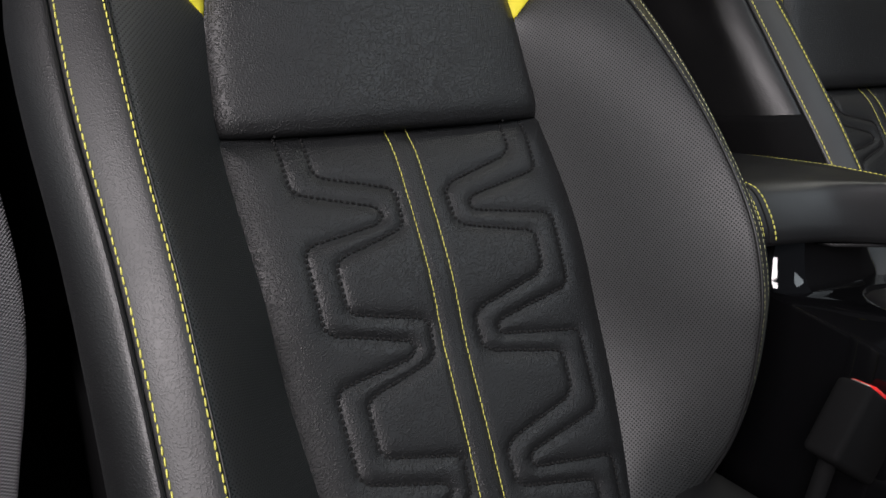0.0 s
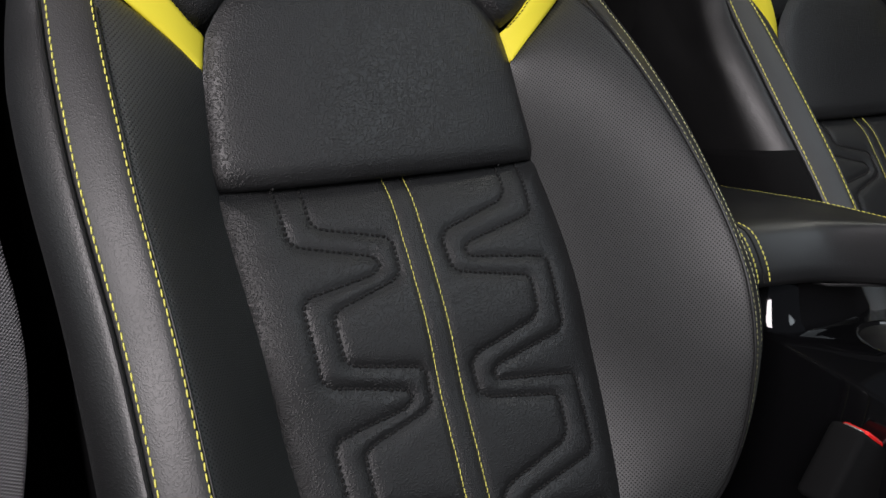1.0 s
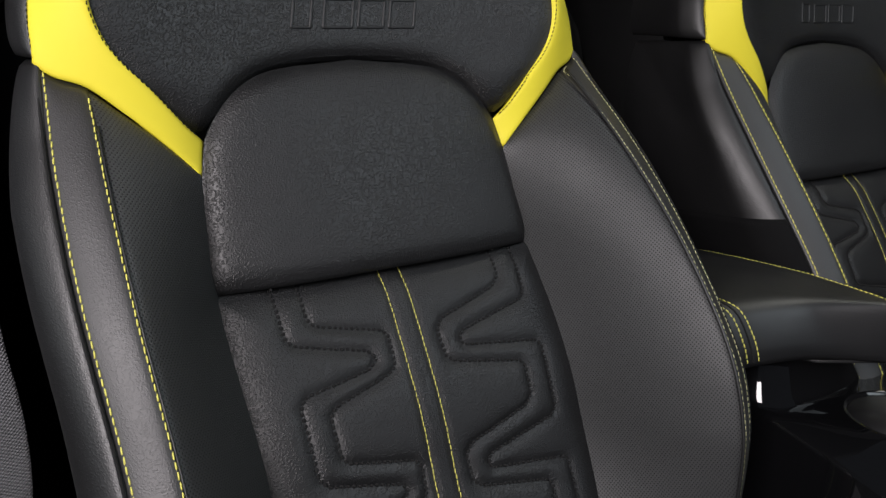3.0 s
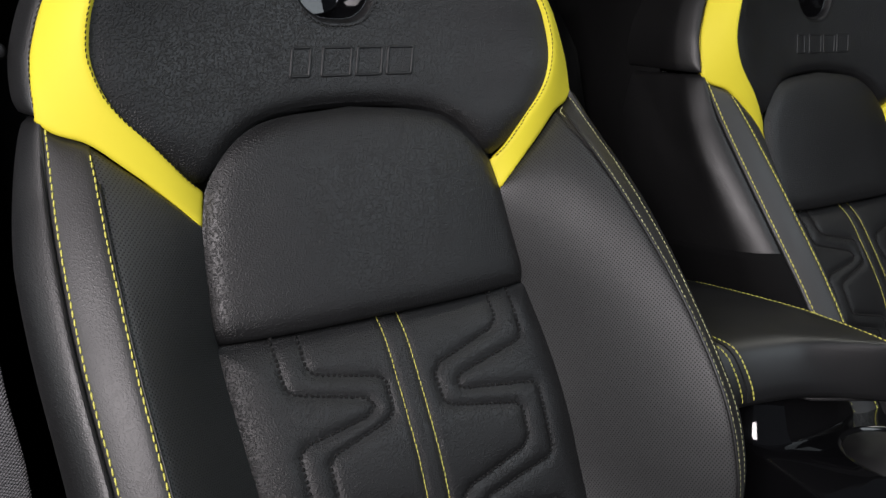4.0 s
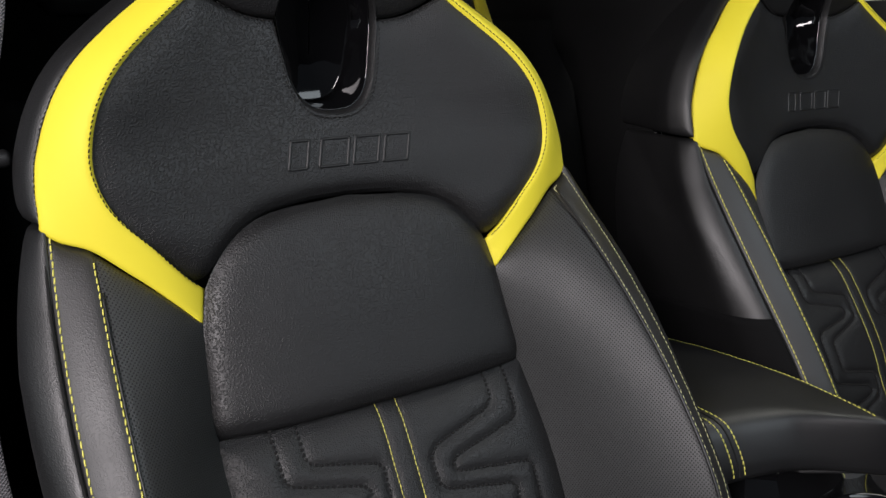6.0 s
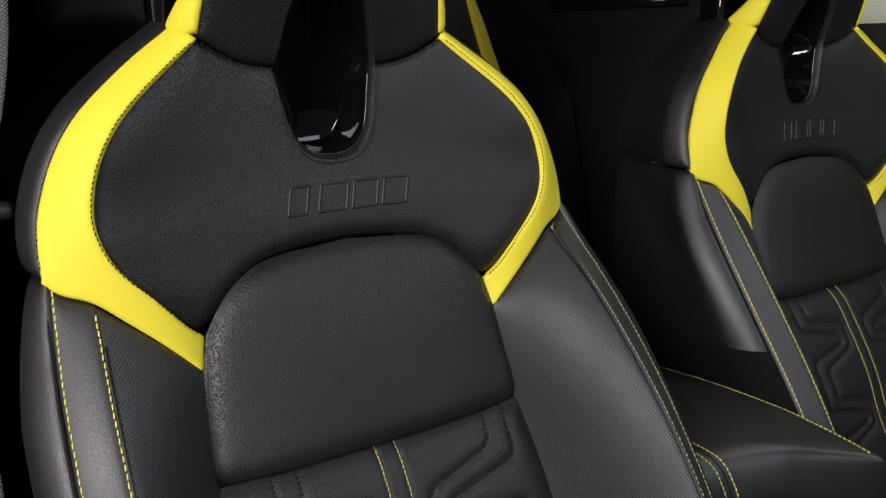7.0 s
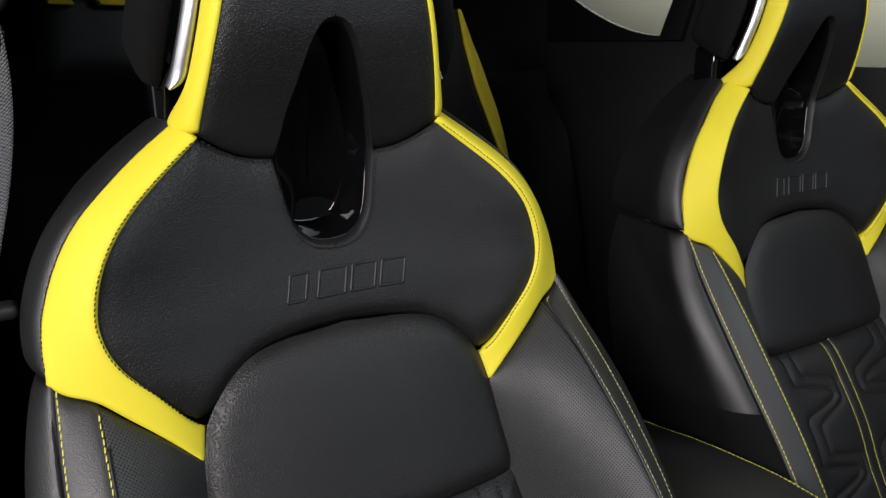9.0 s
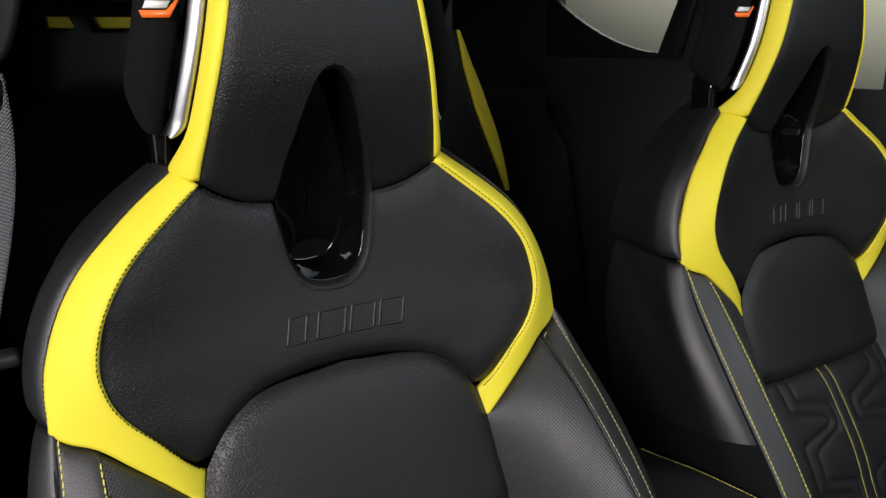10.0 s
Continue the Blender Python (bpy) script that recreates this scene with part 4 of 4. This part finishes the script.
# curved lower corner of the rear window surround, slanted pillars
bm = bmesh.new()
out = [(1.17 - 0.44 * t, 1.336 + 0.16 * max(0.0, 1 - t * 1.05) ** 1.7) for t in np.linspace(0, 1, 24)]
bevel_prism(bm, [(1.175, 1.325), (1.175, 1.52)] + out + [(0.72, 1.325)], 1.132, 1.148, "x", 0.002)
tagged(part("trim", bm, M_PLASTIC), "dark curved rear window trim", "trim", "", "structure")
bm = bmesh.new()
bevel_prism(bm, [(0.69, 1.325), (0.755, 1.325), (0.742, 1.36), (0.665, 1.54), (0.63, 1.54)], 1.130, 1.147, "x", 0.002)
tagged(part("trim", bm, M_PLASTIC), "dark slanted window pillar trim", "trim", "", "structure")

# studio room round the car
slab("ground", (-7, -7, -0.06), (9, 9, 0.0), M_CLOTH, "dark studio floor")
M_STUDIO = plain("grey studio paint", (0.42, 0.42, 0.35), 0.8, scale=20.0, bump=0.02, vary=0.04)
slab("backdrop", (5.0, -6, 0.0), (5.1, 9, 4.5), M_STUDIO, "plain grey-beige studio wall")
# unseen lamp added to brighten the wall beyond the windows
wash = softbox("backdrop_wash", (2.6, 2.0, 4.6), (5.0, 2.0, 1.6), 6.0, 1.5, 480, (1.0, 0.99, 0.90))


# ---- armrest on the centre console ----
def armrest():
    top = empty("armrest", (0.36, 0.0, 0.79))
    o = np.array((0.36, 0.0, 0.79))
    plan = smooth_loop([(0.255, 0.17), (0.255, 0.05), (0.255, -0.08), (0.262, -0.128), (0.29, -0.141), (0.325, -0.146), (0.37, -0.158), (0.41, -0.178), (0.455, -0.216),
                        (0.463, -0.215), (0.466, -0.16), (0.466, -0.11), (0.463, -0.06), (0.455, 0.00), (0.440, 0.06), (0.415, 0.17)], 160, 2)
    c = np.array((0.355, -0.02))
    rings = []
    for z, inset in ((0.790, 0.016), (0.786, 0.008), (0.788, 0.001), (0.794, 0.0), (0.806, 0.004), (0.818, 0.0095), (0.828, 0.0150), (0.8355, 0.0200), (0.8405, 0.0255), (0.8435, 0.0330), (0.8448, 0.045), (0.8455, 0.07)):
        d = plan - c
        ln = np.linalg.norm(d, axis=1, keepdims=True)
        q = c + d * (1 - inset * (1 - 0.65 * np.clip((plan[:, :1] - 0.39) / 0.06, 0, 1)) / ln)
        drop = -0.006 * np.clip((-q[:, 1] - 0.10) / 0.1, 0, 1)
        sag = 0.003 * max(0.0, z - 0.794) / 0.05
        rings.append([(x, y, z + dz * 0.6 - sag * min(1.0, max(0.0, (0.445 - x) / 0.05))) for (x, y), dz in zip(q, drop)])
    bm = ring_stack([[np.array(p) - o for p in r] for r in rings])
    pad = part("pad", bm, M_ARM, top, "smooth black leather armrest pad")
    rng = random.Random(2)
    # seam over the top and down the front, with a stitch row on either side
    def front(x):
        return np.interp(x, [0.262, 0.29, 0.325, 0.37, 0.41], [-0.128, -0.141, -0.146, -0.158, -0.178])
    for dx, nm, mat in ((-0.005, "seam_stitch", M_THREAD_Y), (0.009, "seam_stitch", M_THREAD_Y), (0.002, "seam_groove", M_THREAD_B)):
        pts = []
        for y, z in ((0.17, 0.8455), (0.10, 0.845), (0.065, 0.8435), (0.040, 0.8415), (0.0235, 0.8380), (0.0125, 0.8320), (0.0045, 0.8235), (0.0012, 0.812), (0.0005, 0.800), (0.002, 0.789)):
            x = 0.311 + dx - 0.012 * y / 0.1
            pts.append((x, front(x) + y - 0.0010, z + 0.0010))
        f = curve([(i, *p) for i, p in enumerate(pts)])
        P = drape(f(np.linspace(0, len(pts) - 1, 160)) - o, pad, (0, -0.75, 0.65))
        if nm == "seam_groove":
            part(nm, tube(bmesh.new(), P, 0.0011, 6), mat, top, "dark leather seam")
        else:
            part(nm, stitches(bmesh.new(), P, 0.0042, 0.0010, 0.0013, 0.0003, (-0.1, -0.7, 0.7), rng), mat, top, "yellow topstitching")
    P = np.array([(0.422, 0.08), (0.433, 0.04), (0.443, 0.00), (0.450, -0.05), (0.454, -0.10), (0.453, -0.15), (0.449, -0.195)])
    f = curve([(i, x, y, 0.8412 - 0.0035 * np.clip((-y - 0.10) / 0.1, 0, 1)) for i, (x, y) in enumerate(P)])
    part("edge_stitch", stitches(bmesh.new(), drape(f(np.linspace(0, len(P) - 1, 120)) - o, pad, (0, 0, 1)), 0.0042, 0.0012, 0.0013, 0.0003, (0, 0, 1), rng), M_THREAD_Y, top, "yellow topstitching")
    bm = bmesh.new()
    bevel_prism(bm, [(x - o[0], y - o[1]) for x, y in ((0.383, -0.150), (0.389, -0.162), (0.442, -0.196), (0.462, -0.200), (0.462, -0.140), (0.385, -0.140))], 0.7790 - o[2], 0.7825 - o[2], "z", 0.001)
    part("latch", bm, M_PLASTIC, top, "black plastic release latch")
    return tagged(top, "black leather armrest with yellow stitching on the centre console", "armrest")


armrest()


# ---- centre console ----
def console():
    top = empty("centre_console", (0.40, -0.3, 0.28))
    o = np.array((0.40, -0.3, 0.28))
    plan = smooth_loop([(0.334, 0.10), (0.334, -0.085), (0.3355, -0.116), (0.348, -0.138), (0.372, -0.147), (0.45, -0.150), (0.488, -0.138), (0.49, 0.10)], 120, 2)
    c = np.array((0.405, -0.03))
    d = plan - c
    ln = np.linalg.norm(d, axis=1, keepdims=True)
    flare = curve(((0.70, 0.0175), (0.738, 0.0175), (0.742, 0.0160), (0.748, 0.0125), (0.755, 0.0088), (0.765, 0.0046), (0.775, 0.0016), (0.789, 0.0)), 0.003)
    rings = [[np.array((x, y, z)) - o for x, y in c + d * (1 + flare(z)[0] / ln)] for z in np.linspace(0.70, 0.789, 60)]
    part("column", ring_stack(rings), M_GLOSS, top, "piano black armrest column")
    # tray with a round cup holder cut through it
    cx, cy = 0.456, -0.222
    n = 64
    ang = np.linspace(0, math.tau, n, endpoint=False)
    outer = []
    for a in ang:
        dx, dy = math.cos(a), math.sin(a)
        s = min((0.54 - cx) / dx if dx > 1e-6 else 9, (0.326 - cx) / dx if dx < -1e-6 else 9, (-0.10 - cy) / dy if dy > 1e-6 else 9, (-0.62 - cy) / dy if dy < -1e-6 else 9)
        outer.append((cx + dx * s, cy + dy * s))
    def level(x, y):
        return 0.738 - 0.15 * max(0.0, -y - 0.14)
    def ringat(f, r, dz):
        return [np.array((cx + r * math.cos(a), cy + r * math.sin(a), level(cx, cy) + dz)) - o for a in ang]
    rings = [[np.array((x, y, 0.30)) - o for x, y in outer], [np.array((x, y, level(x, y) - 0.006)) - o for x, y in outer], [np.array((x + (0.004 if x < 0.33 else 0), y, level(x, y))) - o for x, y in outer]]
    for r, dz in ((0.062, 0.000), (0.058, 0.003), (0.054, 0.003), (0.052, -0.001)):
        rings.append(ringat(0, r, dz))
    part("tray", ring_stack(rings, cap=False), M_GLOSS, top, "piano black console tray with cup holder")
    part("cup", ring_stack([ringat(0, 0.052, -0.001), ringat(0, 0.051, -0.030), ringat(0, 0.048, -0.055), ringat(0, 0.045, -0.058), ringat(0, 0.005, -0.058)], cap=True), M_PLASTIC, top, "dark cup holder well")
    bm = bmesh.new()
    rounded_box(bm, np.array((0.335, -0.66, 0.28)) - o, np.array((0.50, 0.12, 0.62)) - o, 0.01)
    part("body", bm, M_MATTE, top, "black plastic console body")
    return tagged(top, "piano black centre console between the front seats", "console")


console()


# ---- belt buckle ----
def buckle():
    top = empty("belt_buckle", (0.30, -0.30, 0.55))
    m = Matrix.Translation((0.302, -0.255, 0.650)) @ Matrix(((0.82, 0.0, 0.57), (0.0, 1.0, 0.0), (-0.57, 0.0, 0.82))).to_4x4()
    m = Matrix.Translation(-Vector((0.30, -0.30, 0.55))) @ m
    bm = bmesh.new()
    rounded_box(bm, (-0.040, -0.016, -0.034), (0.040, 0.016, 0.036), 0.006)
    bmesh.ops.transform(bm, matrix=m, verts=bm.verts)
    part("housing", bm, M_MATTE, top, "grained black plastic housing")
    bm = bmesh.new()
    rounded_box(bm, (-0.027, -0.0120, 0.033), (0.042, 0.012, 0.0395), 0.003)
    bmesh.ops.transform(bm, matrix=m, verts=bm.verts)
    part("button", bm, M_RED, top, "red release button")
    bm = bmesh.new()
    rounded_box(bm, (-0.034, -0.009, 0.030), (-0.0255, 0.008, 0.0375), 0.002)
    bmesh.ops.transform(bm, matrix=m, verts=bm.verts)
    part("slot_lip", bm, M_CHROME, top, "bright metal slot lip")
    bm = bmesh.new()
    tube(bm, [(-0.01, 0.055, 0.085), (-0.02, 0.07, -0.05), (-0.03, 0.08, -0.26)], 0.008, 8)
    part("stalk", bm, M_MATTE, top, "black stalk")
    return tagged(top, "black seat belt buckle with red release button", "belt buckle")


buckle()


# ---- seat belt hanging beside the seat ----
def seat_belt():
    top = empty("seat_belt", (-0.30, 0.10, 0.28))
    o = np.array((-0.30, 0.10, 0.28))
    edge = curve([(0.29, -0.350, 0.05), (0.55, -0.332, 0.05), (0.64, -0.3165, 0.05), (0.71, -0.302, 0.05), (0.756, -0.295, 0.05), (0.79, -0.2925, 0.05), (0.822, -0.2925, 0.05), (0.865, -0.296, 0.05), (0.92, -0.298, 0.06), (1.00, -0.295, 0.08),
                  (1.10, -0.280, 0.12), (1.155, -0.268, 0.14), (1.18, -0.260, 0.15), (1.215, -0.250, 0.15), (1.25, -0.2425, 0.15), (1.28, -0.238, 0.15), (1.314, -0.2358, 0.15), (1.35, -0.238, 0.15)], 0.015)
    z = np.linspace(0.29, 1.345, 160)
    e = edge(z)
    u = np.linspace(0, 1, 14)[None, :]
    tw = np.interp(z, [0.36, 0.8, 1.0, 1.2, 1.34], [0.2, 0.35, 0.7, 0.5, 0.3])[:, None]
    X = e[:, :1] - 0.047 * u * np.cos(tw)
    Y = e[:, 1:2] + 0.047 * u * np.sin(tw) - 0.002 * np.sin(u * math.pi)
    P = np.stack([X, Y, np.repeat(z[:, None], 14, 1)], 2)
    part("webbing", sheet(P, (0, -1, 0), 0.0004, 0.0015, "lr", 0.0012, None, o), M_BELT, top, "dark grey woven webbing")
    bm = bmesh.new()
    rounded_box(bm, np.array((-0.325, 0.10, 1.121)) - o, np.array((-0.258, 0.122, 1.1335)) - o, 0.005, 3)
    part("tongue_stop", bm, M_PLASTIC, top, "dark sewn webbing fold")
    out = smooth_loop([(-0.32, 1.345), (-0.245, 1.345), (-0.231, 1.355), (-0.222, 1.375), (-0.214, 1.40), (-0.208, 1.46), (-0.205, 1.56), (-0.32, 1.56)], 60, 2)
    bm = bmesh.new()
    bevel_prism(bm, [tuple(p - o[[0, 2]]) for p in out], 0.185 - o[1], 0.215 - o[1], "y", 0.006)
    part("guide_trim", bm, M_PLASTIC, top, "grey plastic belt guide trim")
    bm = bmesh.new()
    bevel_prism(bm, [tuple(p - o[[0, 2]]) for p in smooth_loop([(-0.30, 1.30), (-0.246, 1.308), (-0.234, 1.325), (-0.236, 1.352), (-0.30, 1.36)], 40, 2)], 0.150 - o[1], 0.184 - o[1], "y", 0.005)
    part("guide_loop", bm, M_GLOSS, top, "black belt guide loop")
    return tagged(top, "dark grey seat belt hanging beside the front seat", "seat belt")


seat_belt()


# ---- rear bench ----
def rear_bench():
    top = empty("rear_bench", (0.365, 0.9, 0.28))
    o = np.array((0.365, 0.9, 0.28))
    for cx in (-0.07, 0.365, 0.80):
        z = np.linspace(0.50, 1.26 if cx > 0.7 else 1.12, 40)
        u = np.linspace(-1, 1, 30)[None, :]
        w = np.interp(z, [0.5, 0.9, 1.1, 1.2], [0.20, 0.20, 0.185, 0.13])[:, None]
        X = cx + w * u
        Y = 0.80 + 0.20 * (z[:, None] - 0.5) - 0.03 * np.abs(u) ** 3
        # matte black instead of leather puts the shade behind the seats into the colour
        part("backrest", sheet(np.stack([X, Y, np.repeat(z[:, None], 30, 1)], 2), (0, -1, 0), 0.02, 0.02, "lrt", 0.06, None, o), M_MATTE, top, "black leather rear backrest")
        if cx > 0:
            continue
        z = np.linspace(1.26, 1.44, 24)
        w = np.interp(z, [1.26, 1.29, 1.41, 1.44], [0.08, 0.105, 0.095, 0.07])[:, None]
        X = cx + w * u
        Y = 0.95 + 0.0 * X
        part("headrest", sheet(np.stack([X, Y, np.repeat(z[:, None], 30, 1)], 2), (0, -1, 0), 0.02, 0.02, "lrtb", 0.07, None, o), M_ARM, top, "black leather rear headrest")
    for x0, x1, k in ((-0.143, -0.103, 0.012), (-0.070, -0.004, -0.012)):
        bm = bmesh.new()
        out = [(x0, 1.412), (x1 - (0.008 if k > 0 else 0), 1.412), (x1, 1.394), (x0 + (0.008 if k < 0 else 0), 1.394)]
        bevel_prism(bm, [(a - o[0], b - o[2]) for a, b in out], 0.905 - o[1], 0.945 - o[1], "y", 0.002)
        part("yellow_tab", bm, M_YELLOW, top, "yellow leather tab")
    # yellow edge of the far rear backrest
    t = np.linspace(0, 1, 40)
    xa = np.interp(t, [0, 0.2, 0.45, 1], [0.566, 0.580, 0.608, 0.690])
    za = 1.388 - 0.335 * t
    wd = 0.036 * np.sin(np.clip(t * 0.92 + 0.02, 0, 1) * math.pi) ** 0.7
    u = np.linspace(0, 1, 10)[None, :]
    X = xa[:, None] + wd[:, None] * u
    Y = 0.745 + 0.01 * u**2 + 0 * X
    part("yellow_edge", sheet(np.stack([X, Y, np.repeat(za[:, None], 10, 1)], 2), (0, -1, 0), 0.002, 0.004, "lr", 0.02, None, o), M_YELLOW, top, "yellow leather edge of the rear backrest")
    X = xa[:, None] - 0.005 - 0.10 * u
    Y = 0.748 + 0.02 * u + 0 * X
    part("edge_panel", sheet(np.stack([X, Y, np.repeat(za[:, None], 10, 1)], 2), (0, -1, 0), 0.002, 0.004, "lr", 0.02, None, o), M_ARM, top, "black leather edge panel")
    bm = bmesh.new()
    rounded_box(bm, np.array((-0.25, 0.42, 0.28)) - o, np.array((0.98, 0.86, 0.54)) - o, 0.04, 4)
    part("cushion", bm, M_ARM, top, "black leather rear cushion")
    return tagged(top, "black leather rear bench with yellow accents", "rear seat")


rear_bench()
